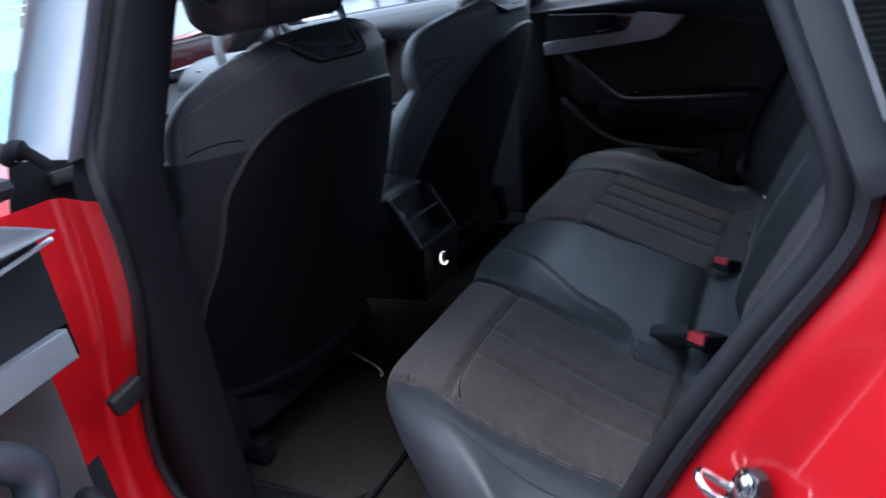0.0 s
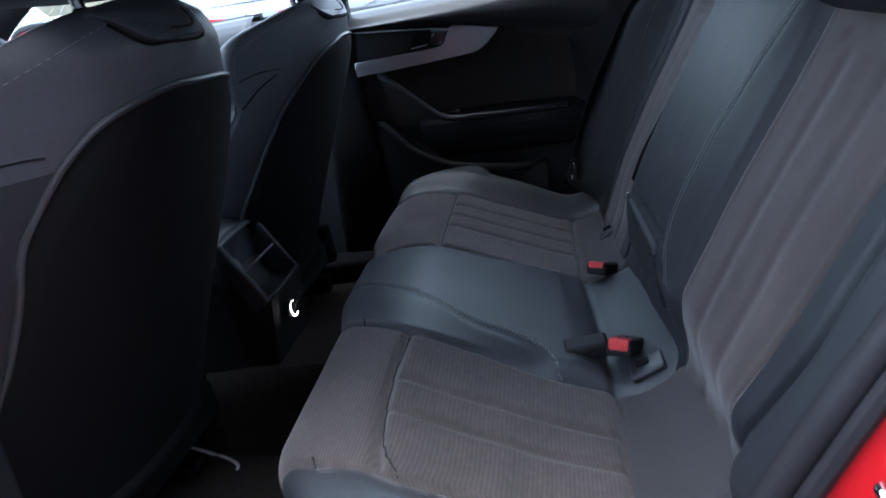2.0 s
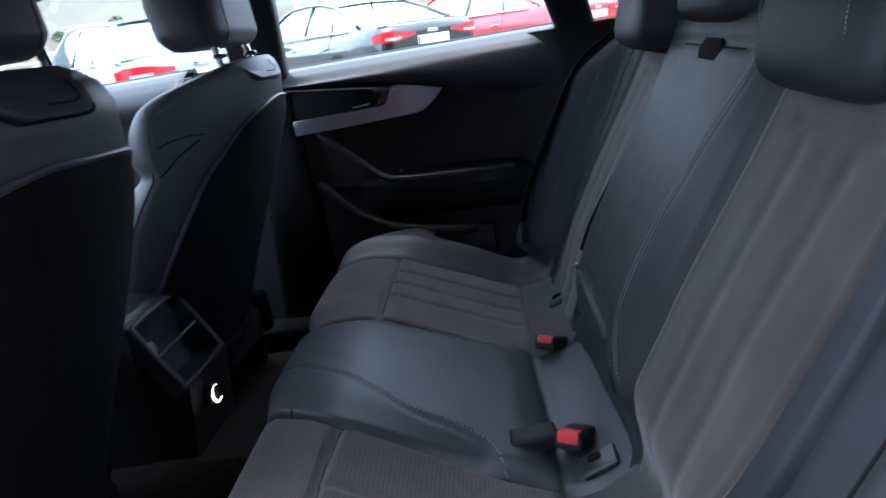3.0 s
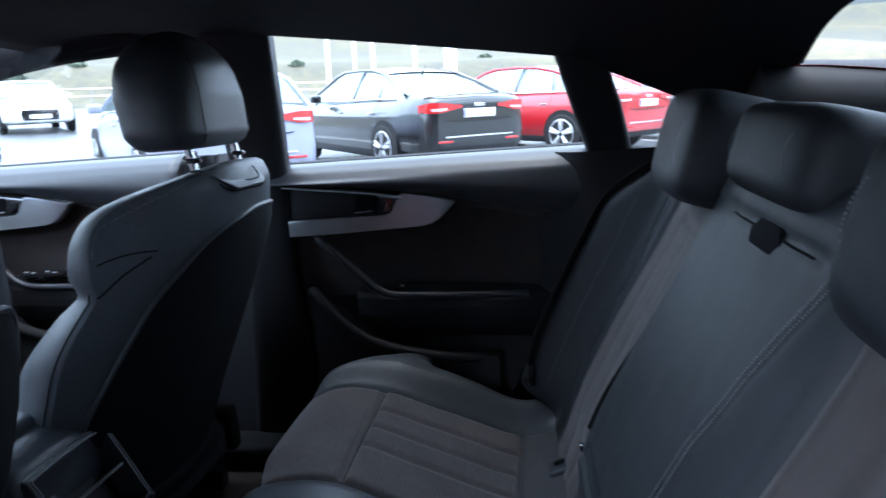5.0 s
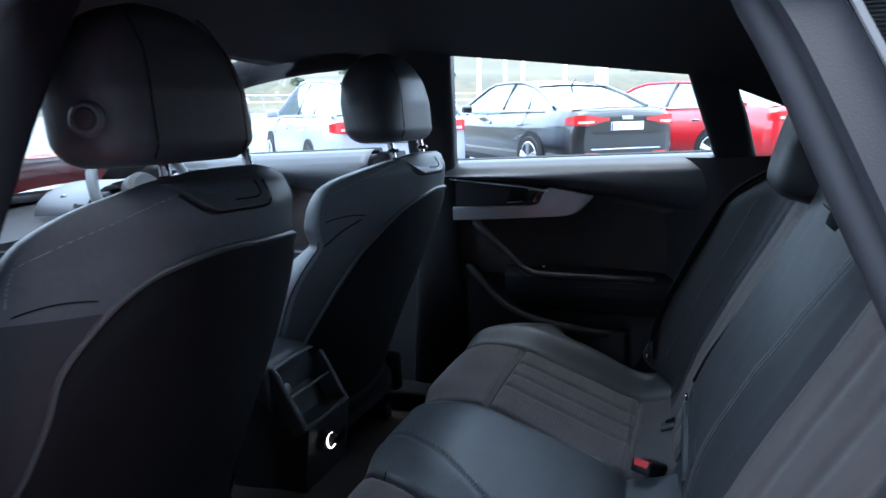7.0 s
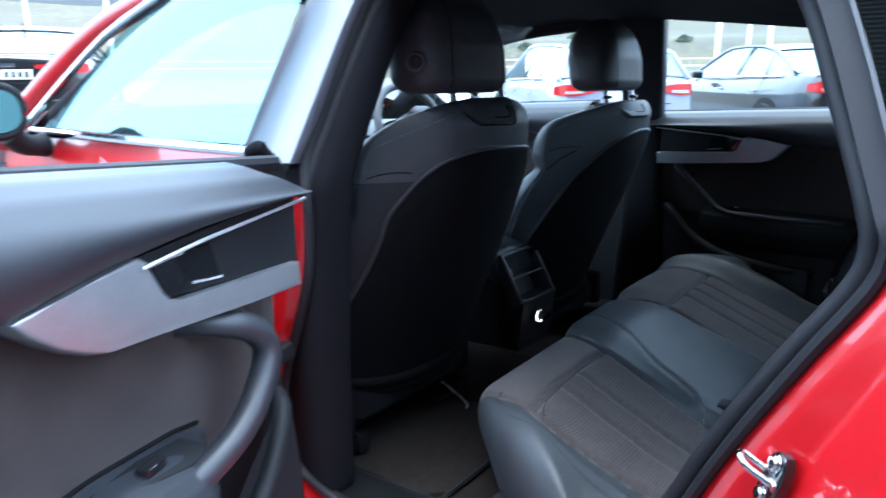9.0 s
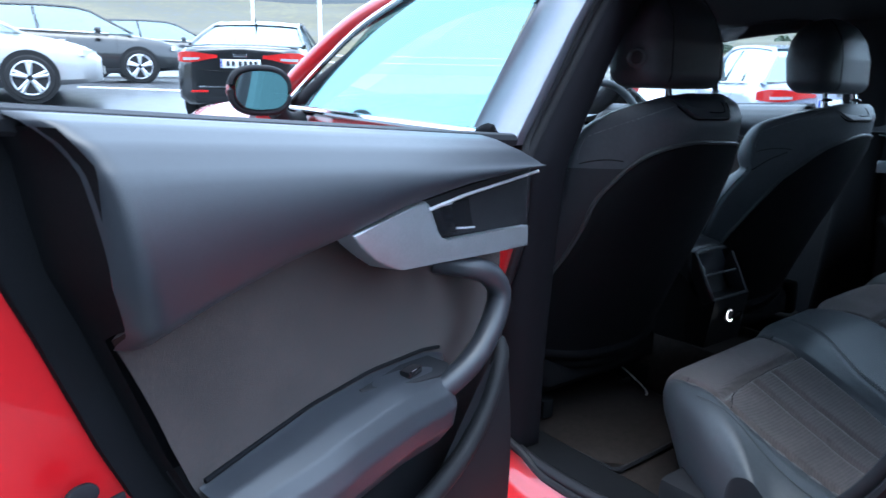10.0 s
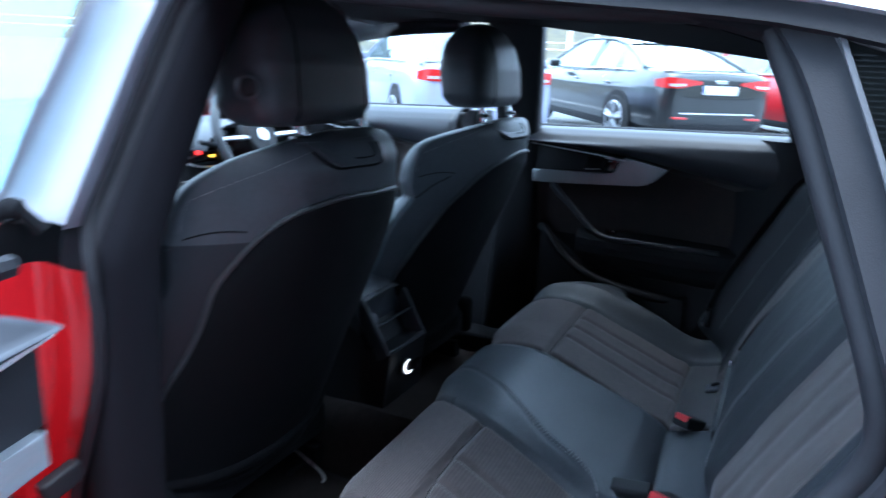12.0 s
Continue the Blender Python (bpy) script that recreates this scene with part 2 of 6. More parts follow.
def rbox(c, size, bevel=0.004, seg=2, m=None, bm=None):
    bm = bm or bmesh.new()
    made = bmesh.ops.create_cube(bm, size=1)["verts"]
    bmesh.ops.scale(bm, vec=size, verts=made)
    if bevel:
        edges = list({e for v in made for e in v.link_edges})
        got = bmesh.ops.bevel(bm, geom=edges, offset=bevel, segments=seg, affect="EDGES", profile=0.6)
        made = list({v for f in got["faces"] for v in f.verts} | {v for v in made if v.is_valid})
    if m is not None:
        bmesh.ops.transform(bm, matrix=m, verts=made)
    bmesh.ops.translate(bm, vec=c, verts=made)
    return bm


def slab(outline, place, depth, bevel=0.003, seg=2, bm=None):
    """An outline in two coordinates, thickened: place(a, b, d) gives the point, d from 0 to depth."""
    bm = bm or bmesh.new()
    low = [bm.verts.new(place(a, b, 0)) for a, b in outline]
    top = [bm.verts.new(place(a, b, depth)) for a, b in outline]
    n = len(outline)
    for i in range(n):
        bm.faces.new((low[i], low[(i + 1) % n], top[(i + 1) % n], top[i]))
    bm.faces.new(low[::-1])
    cap = bm.faces.new(top)
    if bevel:
        bmesh.ops.bevel(bm, geom=list(cap.edges), offset=bevel, segments=seg, affect="EDGES", profile=0.6)
    return bm


def disc(c, r, depth, axis, sides=20, bevel=0.0, bm=None):
    bm = bm or bmesh.new()
    q = Vector(axis).normalized().to_track_quat("Z", "Y").to_matrix()
    prof = [(r - bevel, 0)] if not bevel else []
    prof = [(r, 0), (r, depth - bevel), (r - bevel, depth)] if bevel else [(r, 0), (r, depth)]
    rings = [[Vector(c) + q @ Vector((rr * math.cos(2 * math.pi * j / sides), rr * math.sin(2 * math.pi * j / sides), h)) for j in range(sides)] for rr, h in prof]
    return loft(rings, bm)


def superring(cx, cy, z, rx, ry_f, ry_b, e=2.6, n=40):
    """A rounded ring in the level plane; depth ry_f ahead (+y) and ry_b behind."""
    out = []
    for j in range(n):
        a = 2 * math.pi * j / n
        c, s = math.cos(a), math.sin(a)
        x = rx * math.copysign(abs(c) ** (2 / e), c)
        y = (ry_f if s > 0 else ry_b) * math.copysign(abs(s) ** (2 / e), s)
        out.append(Vector((cx + x, cy + y, z)))
    return out


def stitches(fn, n, length, r, parent, name="stitching", sides=5):
    """A run of thread: short dashes along fn(t)."""
    bm = bmesh.new()
    for i in range(n):
        a, b = fn(i / n), fn((i + length) / n)
        tube([a, (Vector(a) + Vector(b)) / 2, b], r, sides, bm)
    return part(name, bm, STITCH, parent, "pale grey double stitching")


# ---- the car's shell ----
EDGE = [(-0.60, 0.99), (-0.45, 1.045), (-0.26, 1.117), (-0.10, 1.188), (0.0, 1.226), (0.2, 1.258), (0.4, 1.289), (0.6, 1.318), (0.8, 1.335), (1.0, 1.338), (1.15, 1.33)]
CROWN = [(-0.60, 1.255), (-0.45, 1.275), (-0.26, 1.30), (-0.10, 1.32), (0.0, 1.33), (0.2, 1.345), (0.4, 1.355), (0.6, 1.362), (0.8, 1.365), (1.0, 1.36), (1.15, 1.345)]


def flank(z, base=0.75):
    """Half the width of the cabin at a height: upright below the belt, leaning in above it."""
    return base - 0.42 * max(0.0, z - 0.95)


def rail(y):
    return float(np.interp(y, [p[0] for p in EDGE], [p[1] for p in EDGE]))


def crown(y):
    return float(np.interp(y, [p[0] for p in CROWN], [p[1] for p in CROWN]))


body = thing("hatchback_car", "red five-door hatchback body with black seals and headliner", "car")


def liner(lift, base):
    def fn(u, v):
        y = -0.42 + 1.57 * v
        z0, z1 = rail(y), crown(y)
        a = (u * 2 - 1)
        w = flank(z0, base)
        z = z0 + (z1 - z0) * (1 - abs(a) ** 2.6) + lift
        return (a * w, y, z)
    return fn


part("headliner", grid(liner(-0.004, 0.745), 40, 48), LINER, body, "black fabric headliner")
part("roof", grid(liner(0.040, 0.752), 40, 48), RED, body, "glossy red roof skin")


def ribbon(pts, width, thick, base, parent, mat, name, label="", push=0.0):
    """A flat strip that follows the flank along (y, z) points."""
    bm = bmesh.new()
    rings = []
    pp = spline([(0, y, z) for y, z in pts], 50)
    for i, p in enumerate(pp):
        a, b = pp[max(i - 1, 0)], pp[min(i + 1, len(pp) - 1)]
        d = (b - a).normalized()
        n = Vector((0, -d.z, d.y))
        ring = []
        for s, t in ((-0.5, 0), (-0.4, 1), (0.4, 1), (0.5, 0)):
            q = p + n * s * width
            ring.append((-(flank(q.z, base) + t * thick + push), q.y, q.z))
        rings.append(ring)
    return part(name, loft(rings, bm), mat, parent, label)


LOOP = [(-0.030, 1.232), (-0.052, 1.195), (-0.075, 1.145), (-0.096, 1.09), (-0.120, 1.03), (-0.144, 0.965), (-0.152, 0.925), (-0.140, 0.882), (-0.088, 0.80), (-0.034, 0.71), (0.005, 0.638), (0.055, 0.54),
        (0.15, 0.42), (0.28, 0.338), (0.50, 0.303), (0.70, 0.304), (0.83, 0.34), (0.868, 0.43), (0.842, 0.56), (0.805, 0.64), (0.755, 0.76), (0.738, 0.86), (0.732, 0.95), (0.715, 1.05), (0.692, 1.15),
        (0.660, 1.262), (0.60, 1.296), (0.4, 1.272), (0.2, 1.250), (0.03, 1.240)]


def on_side(y, z, base=0.75, s=-1):
    return Vector((s * flank(z, base), y, z))


loop = spline([on_side(y, z) for y, z in LOOP], 150, closed=True)
part("door_seal", tube(loop, 0.0125, 12, closed=True, up=(1, 0, 0)), RUBBER, body, "thick black rubber door seal")
part("seal_lip", tube([p + Vector((-0.011, 0, 0)) + (p - Vector((p.x, 0.33, 0.78))).normalized() * (0.016 - 0.028 * smooth(0.62, 0.74, p.y) * smooth(1.0, 0.92, p.z)) for p in loop], 0.009, 8, closed=True, up=(1, 0, 0)), RUBBER, body)
mid_loop = Vector((-0.7, 0.33, 0.78))


def away(p):
    d = Vector((0, p.y - mid_loop.y, p.z - mid_loop.z))
    return d.normalized()


# inner trim that runs from the seal into the cabin
def reveal(u, v):
    p = loop[int(round(u * 150)) % 150]
    n = away(p)
    q = p + n * (0.012 + 0.085 * v ** 1.5)
    return (p.x + 0.09 * v, q.y, q.z)


part("door_frame_trim", grid(reveal, 150, 6), PILLARTRIM, body, "black plastic trim inside the door frame")
# painted jamb: from the belt at the rear, down round the sill and up the middle pillar
jamb_pts = spline([on_side(y, z) for y, z in LOOP[6:22] + [(0.734, 0.915)]], 90)


def jamb(u, v):
    p = jamb_pts[min(int(round(u * 89)), 89)]
    n = away(p)
    k = [(0.0, 0.0), (0.026, 0.010), (0.048, 0.025), (0.088, 0.040), (0.118, 0.085), (0.140, 0.140), (0.17, 0.172), (0.30, 0.185), (0.55, 0.17)]
    i = v * (len(k) - 1)
    a, b = k[int(i)], k[min(int(i) + 1, len(k) - 1)]
    off, out = a[0] + (b[0] - a[0]) * (i % 1), a[1] + (b[1] - a[1]) * (i % 1)
    if p.y > 0.6 and p.z > 0.38:
        off, out = min(off, 0.10) * 0.7, out * 0.75
    off *= 1 if p.z > 0.36 or p.y < 0.3 else 0.75
    return (p.x - out, p.y + n.y * off, max(p.z + n.z * off, 0.14))


part("painted_jamb", grid(jamb, 89, 40), RED, body, "glossy red painted door jamb and rear wing", sharp=60)

part("door_check_strap", rbox((-0.797, 0.803, 0.612), (0.060, 0.022, 0.034), 0.006, 3, m=pose(0, 0, 0, 0, -12, 0)), HARD, body, "black door check strap on the middle pillar")

# striker of the rear door
striker = thing("door_striker", "chrome door striker with two bolts on black plate", "latch")
N_ = Vector((-0.62, 0.76, 0.20)).normalized()
U_ = Vector((0.18, -0.57, 0.80))
U_ = (U_ - N_ * U_.dot(N_)).normalized()
S_ = U_.cross(N_)
SC = Vector((-0.795, -0.083, 0.660))


def on_plate(a, b, d):
    """A point of the striker's plate: a across, b up, d out of it."""
    return SC + S_ * (0.84 * a) + U_ * (0.82 * b) + N_ * (0.9 * d)


part("plate", slab([(-0.016, -0.036), (-0.006, -0.045), (0.010, -0.046), (0.020, -0.036), (0.025, -0.01), (0.026, 0.012), (0.020, 0.036), (0.010, 0.046), (-0.006, 0.044), (-0.016, 0.034), (-0.020, 0.015), (-0.020, -0.015)], lambda a, b, d: on_plate(a, b, d - 0.012), 0.014, 0.003, 3), GLOSSBLACK, striker, "black base plate")
for b in (-0.028, 0.028):
    bolt = part("bolt", disc(on_plate(0.0, b, 0.002), 0.0092, 0.006, tuple(N_), 28, 0.0025), STEEL, striker, "bright steel bolt head")
    part("washer", disc(on_plate(0.0, b, 0.0015), 0.0108, 0.002, tuple(N_), 28, 0.001), CHROME, bolt)
    part("socket", disc(on_plate(0.0, b, 0.0075), 0.0035, 0.0012, tuple(N_), 6), HARD, bolt)
LOOPBAR = spline([on_plate(0.016, 0.001, -0.002), on_plate(0.008, 0.003, 0.010), on_plate(-0.004, 0.007, 0.026), on_plate(-0.013, 0.010, 0.033), on_plate(-0.025, 0.013, 0.034), on_plate(-0.030, 0.013, 0.028), on_plate(-0.020, 0.009, 0.014), on_plate(-0.008, 0.004, -0.002)], 44)
part("loop", tube(LOOPBAR, 0.0042, 12), CHROME, striker, "chrome striker loop")
part("loop_foot", slab([(-0.016, 0.012), (-0.010, 0.016), (0.020, 0.006), (0.022, -0.004), (0.014, -0.010), (-0.014, -0.002)], lambda a, b, d: on_plate(a, b, d), 0.006, 0.002), STEEL, striker)

# rear pillar: grey cover, quarter glass, chrome roof strip
ribbon([(-0.050, 1.238), (-0.080, 1.19), (-0.113, 1.11), (-0.150, 1.01), (-0.178, 0.935)], 0.036, 0.014, 0.762, body, COVER, "pillar_cover", "grey plastic rear pillar cover")
ribbon([(-0.088, 1.215), (-0.130, 1.11), (-0.174, 0.985)], 0.005, 0.004, 0.785, body, SATIN, "glass_trim", "thin bright edge of the quarter glass")
part("quarter_backing", grid(lambda u, v: on_side(-0.082 - 0.07 * (1 - v) - u * 0.45, 0.93 + v * (0.27 - 0.19 * u), 0.745), 10, 6), LINER, body)
part("quarter_glass", grid(lambda u, v: on_side(-0.093 - 0.084 * (1 - v) - u * (0.42 - 0.05 * v), 0.975 + v * (0.235 - 0.13 * u), 0.785), 12, 8), DARKGLASS, body, "dark privacy quarter glass")
# Pale metal instead of chrome paints in the sky's reflection.
ribbon([(-0.60, 1.085), (-0.45, 1.14), (-0.26, 1.20), (-0.10, 1.243), (0.0, 1.26), (0.2, 1.283), (0.4, 1.312), (0.6, 1.34), (0.8, 1.36), (1.0, 1.362), (1.15, 1.352)], 0.024, 0.008, 0.80, body, BRIGHT, "roof_strip", "bright chrome strip along the roof")
ribbon([(-0.60, 1.062), (-0.45, 1.116), (-0.26, 1.177), (-0.10, 1.222), (0.0, 1.241), (0.2, 1.265), (0.4, 1.294), (0.6, 1.322), (0.8, 1.342), (1.0, 1.345), (1.15, 1.335)], 0.026, 0.012, 0.785, body, RUBBER, "gutter_seal", "black rubber roof gutter seal")
part("rear_shelf_side", rbox((-0.70, -0.62, 0.82), (0.05, 0.9, 0.36), 0.01), HARD, body)
part("rear_shelf_side", rbox((0.70, -0.62, 0.80), (0.05, 0.9, 0.36), 0.01), HARD, body)
part("parcel_shelf", rbox((0, -0.62, 0.955), (1.36, 0.62, 0.03), 0.01), LINER, body, "black parcel shelf")
part("load_floor", rbox((0, -0.8, 0.45), (1.36, 1.0, 0.04), 0.01), CARPET, body)
part("tailgate_trim", rbox((0, -1.3, 0.75), (1.36, 0.06, 0.55), 0.02), HARD, body)
part("rear_window", grid(lambda u, v: ((u - 0.5) * (1.02 + 0.1 * v), -0.425 - 0.86 * v, 1.285 - 0.10 * v - 0.18 * v * v - 0.075 * abs(2 * u - 1) ** 2.4), 16, 12), GLASS, body, "sloping rear window").visible_shadow = False
for s in (-1, 1):
    part("rear_pillar_trim", tube(spline([(s * 0.585, -0.36, 1.105), (s * 0.585, -0.50, 1.095), (s * 0.59, -0.8, 1.06), (s * 0.62, -1.3, 0.93)], 20), 0.075, 14), HARD, body, "dark rear window surround")
part("rear_header_trim", tube(spline([(-0.53, -0.42, 1.175), (-0.42, -0.42, 1.235), (-0.25, -0.42, 1.268), (0, -0.42, 1.278), (0.25, -0.42, 1.268), (0.42, -0.42, 1.235), (0.53, -0.42, 1.175)], 30), 0.014, 8), LINER, body)

# far side: pillars, rail, glass
def far_bar(name, pts, base, width, mat, label="", depth=0.03, s=1):
    """A pillar: quads of (y0, y1, z), lofted with thickness."""
    rings = []
    for y0, y1, z in pts:
        x = flank(z, base)
        c = (y0 + y1) / 2
        h = (y1 - y0) / 2
        rings.append([(s * (x + depth), c - h, z)] + [(s * (x + 0.006 - 0.020 * math.sin(a)), c - h * math.copysign(abs(math.cos(a)) ** 0.6, math.cos(a)), z) for a in [math.pi * j / 14 for j in range(15)]] + [(s * (x + depth), c + h, z)])
    return part(name, loft(rings), mat, body, label, sharp=100)


far_bar("middle_pillar", [(0.64, 0.84, 0.30), (0.665, 0.80, 0.70), (0.655, 0.79, 1.0), (0.63, 0.78, 1.15), (0.60, 0.775, 1.34)], 0.745, 0, HARD, "black middle pillar trim")
near_pillar = spline([(0.73, 0.88, 0.30), (0.72, 0.86, 0.55), (0.70, 0.82, 0.78), (0.680, 0.80, 0.95), (0.664, 0.78, 1.08), (0.645, 0.755, 1.20), (0.615, 0.73, 1.32)], 40)
far_bar("middle_pillar", [tuple(q) for q in near_pillar], 0.690, 0, PILLARTRIM, "black middle pillar trim", 0.065, -1)
far_bar("rear_pillar", [(-0.22, -0.05, 0.60), (-0.165, -0.06, 0.90), (-0.15, -0.052, 1.02), (-0.125, -0.02, 1.12), (-0.085, 0.015, 1.235)], 0.745, 0, HARD, "black rear pillar trim")
for s in (-1, 1):
    part("front_pillar", tube(spline([(s * 0.59, 0.85, 1.345), (s * 0.592, 1.10, 1.338), (s * 0.60, 1.35, 1.30), (s * 0.635, 1.583, 1.215), (s * 0.70, 1.80, 1.10), (s * 0.745, 2.0, 0.99)], 24), 0.042, 12), LINER, body, "black front pillar trim")
    part("roof_rail", tube(spline([(s * (flank(z, 0.745)), y, z + 0.012) for y, z in EDGE], 40), 0.016, 8), LINER, body)
part("far_glass_rear", grid(lambda u, v: on_side(0.665 - u * 0.72 + 0.07 * u * v - 0.06 * v * (1 - u), 1.02 + v * (0.31 - 0.10 * u), 0.775, 1), 10, 6), GLASS, body, "clear side window").visible_shadow = False
part("far_glass_quarter", grid(lambda u, v: on_side(-0.10 - u * (0.40 - 0.14 * v) - 0.05 * (1 - v), 1.005 + v * (0.185 - 0.14 * u), 0.775, 1), 8, 5), GLASS, body, "clear quarter window").visible_shadow = False
part("far_glass_front", grid(lambda u, v: on_side(0.78 + u * (1.0 - 0.42 * v), 1.03 + v * (0.30 - 0.04 * u), 0.79, 1), 10, 6), GLASS, body, "clear front side window").visible_shadow = False
part("windscreen", grid(lambda u, v: ((u - 0.5) * (1.16 + 0.28 * v), 1.16 + 0.84 * v - 0.12 * (2 * u - 1) ** 2, 1.345 - 0.36 * v - 0.02 * (2 * u - 1) ** 2), 16, 8), GLASS, body, "raked windscreen").visible_shadow = False
part("grab_handle", tube(spline([(0.58, 0.10, 1.285), (0.55, 0.13, 1.280), (0.545, 0.22, 1.292), (0.55, 0.31, 1.308), (0.58, 0.34, 1.318)], 20), 0.010, 8), LINER, body, "folded black grab handle")
part("grab_handle", tube(spline([(0.55, 0.86, 1.352), (0.525, 0.89, 1.345), (0.52, 1.0, 1.348), (0.525, 1.07, 1.345), (0.55, 1.10, 1.345)], 20), 0.010, 8), LINER, body, "folded black grab handle")
part("coat_hook", tube(spline([(0.655, 0.655, 1.27), (0.645, 0.655, 1.262), (0.643, 0.652, 1.25), (0.655, 0.652, 1.245)], 10), 0.005, 6), HARD, body)

# rear quarters and tailgate, closing the body behind the cabin
for s in (-1, 1):
    part("rear_quarter", grid(lambda u, v, s=s: (s * (0.93 - 0.10 * v ** 3 - 0.10 * u ** 2), -0.22 - 1.25 * u, 0.25 + (0.72 - 0.02 * u) * v), 16, 12), RED, body, "red rear wing")
    part("quarter_skin", grid(lambda u, v, s=s: (s * (0.83 - 0.29 * v - 0.05 * u), -0.42 - 0.98 * u + 0.10 * v * u, 0.97 + (0.195 - 0.19 * u ** 1.3) * v), 16, 8), RED, body, "red rear pillar skin")
part("tailgate", grid(lambda u, v: ((u - 0.5) * (1.66 - 0.2 * v), -1.50 + 0.10 * v + 0.06 * (2 * u - 1) ** 2, 0.30 + 0.68 * v), 16, 8), RED, body, "red tailgate")

# floor, sill plate and tunnel
part("floor_pan", grid(lambda u, v: (-0.70 + 1.40 * u, 0.0 + 2.0 * v, 0.262 + 0.0024 * math.sin(9 * u)), 30, 20), CARPET, body, "dark carpeted floor")
part("sill_plate", rbox((-0.69, 0.42, 0.292), (0.10, 0.78, 0.03), 0.010, 3), BACKSHELL, body, "black plastic sill plate")
part("tunnel", loft([[(-0.15, y, 0.26), (-0.12, y, 0.36), (-0.07, y, 0.40), (0.12, y, 0.40), (0.17, y, 0.36), (0.20, y, 0.26)] for y in (0.30, 0.7, 1.3, 2.0)]), CARPET, body, "carpeted centre tunnel")
part("underbody", rbox((0, 0.8, 0.17), (1.5, 4.2, 0.08), 0.02), UNDER, body)
part("far_side_panel", rbox((0.93, 0.75, 0.60), (0.04, 2.9, 0.78), 0.01), RED, body, "red far side of the body")
part("far_side_trim", rbox((0.875, 0.75, 0.60), (0.03, 2.8, 0.78), 0.005), HARD, body, "black lining of the far side")
part("far_sill_trim", rbox((0.70, 0.75, 0.30), (0.10, 2.4, 0.06), 0.012, 3), BACKSHELL, body)
part("far_wheelhouse_trim", grid(lambda u, v: (0.80 - (0.085 + 0.03 * v) * smooth(0.12, -0.06, 0.40 - 0.87 * u), 0.40 - 0.87 * u, 0.34 + 0.68 * v), 40, 10), HARD, body)
part("near_wheelhouse_trim", grid(lambda u, v: (-0.735 + 0.03 * v, -0.215 - 0.40 * u, 0.40 + 0.56 * v), 10, 10), HARD, body)
part("firewall", rbox((0, 2.02, 0.62), (1.46, 0.05, 0.72), 0.01), HARD, body)

mat_floor = thing("floor_mat", "dark brown carpet floor mat in the rear footwell", "mat")
part("carpet", slab([(-0.60, 0.62), (-0.56, 0.58), (-0.24, 0.60), (-0.20, 0.64), (-0.18, 1.02), (-0.22, 1.06), (-0.58, 1.06), (-0.62, 1.02)], lambda a, b, d: Vector((a, b, 0.268 + d)), 0.012, 0.004), CARPET, mat_floor)
part("binding", tube(spline([(-0.60, 0.62, 0.274), (-0.56, 0.582, 0.274), (-0.24, 0.602, 0.274), (-0.202, 0.64, 0.274), (-0.182, 1.02, 0.274), (-0.22, 1.058, 0.274), (-0.58, 1.058, 0.274), (-0.62, 1.02, 0.274)], 60, closed=True), 0.006, 6, closed=True), RUBBER, mat_floor)


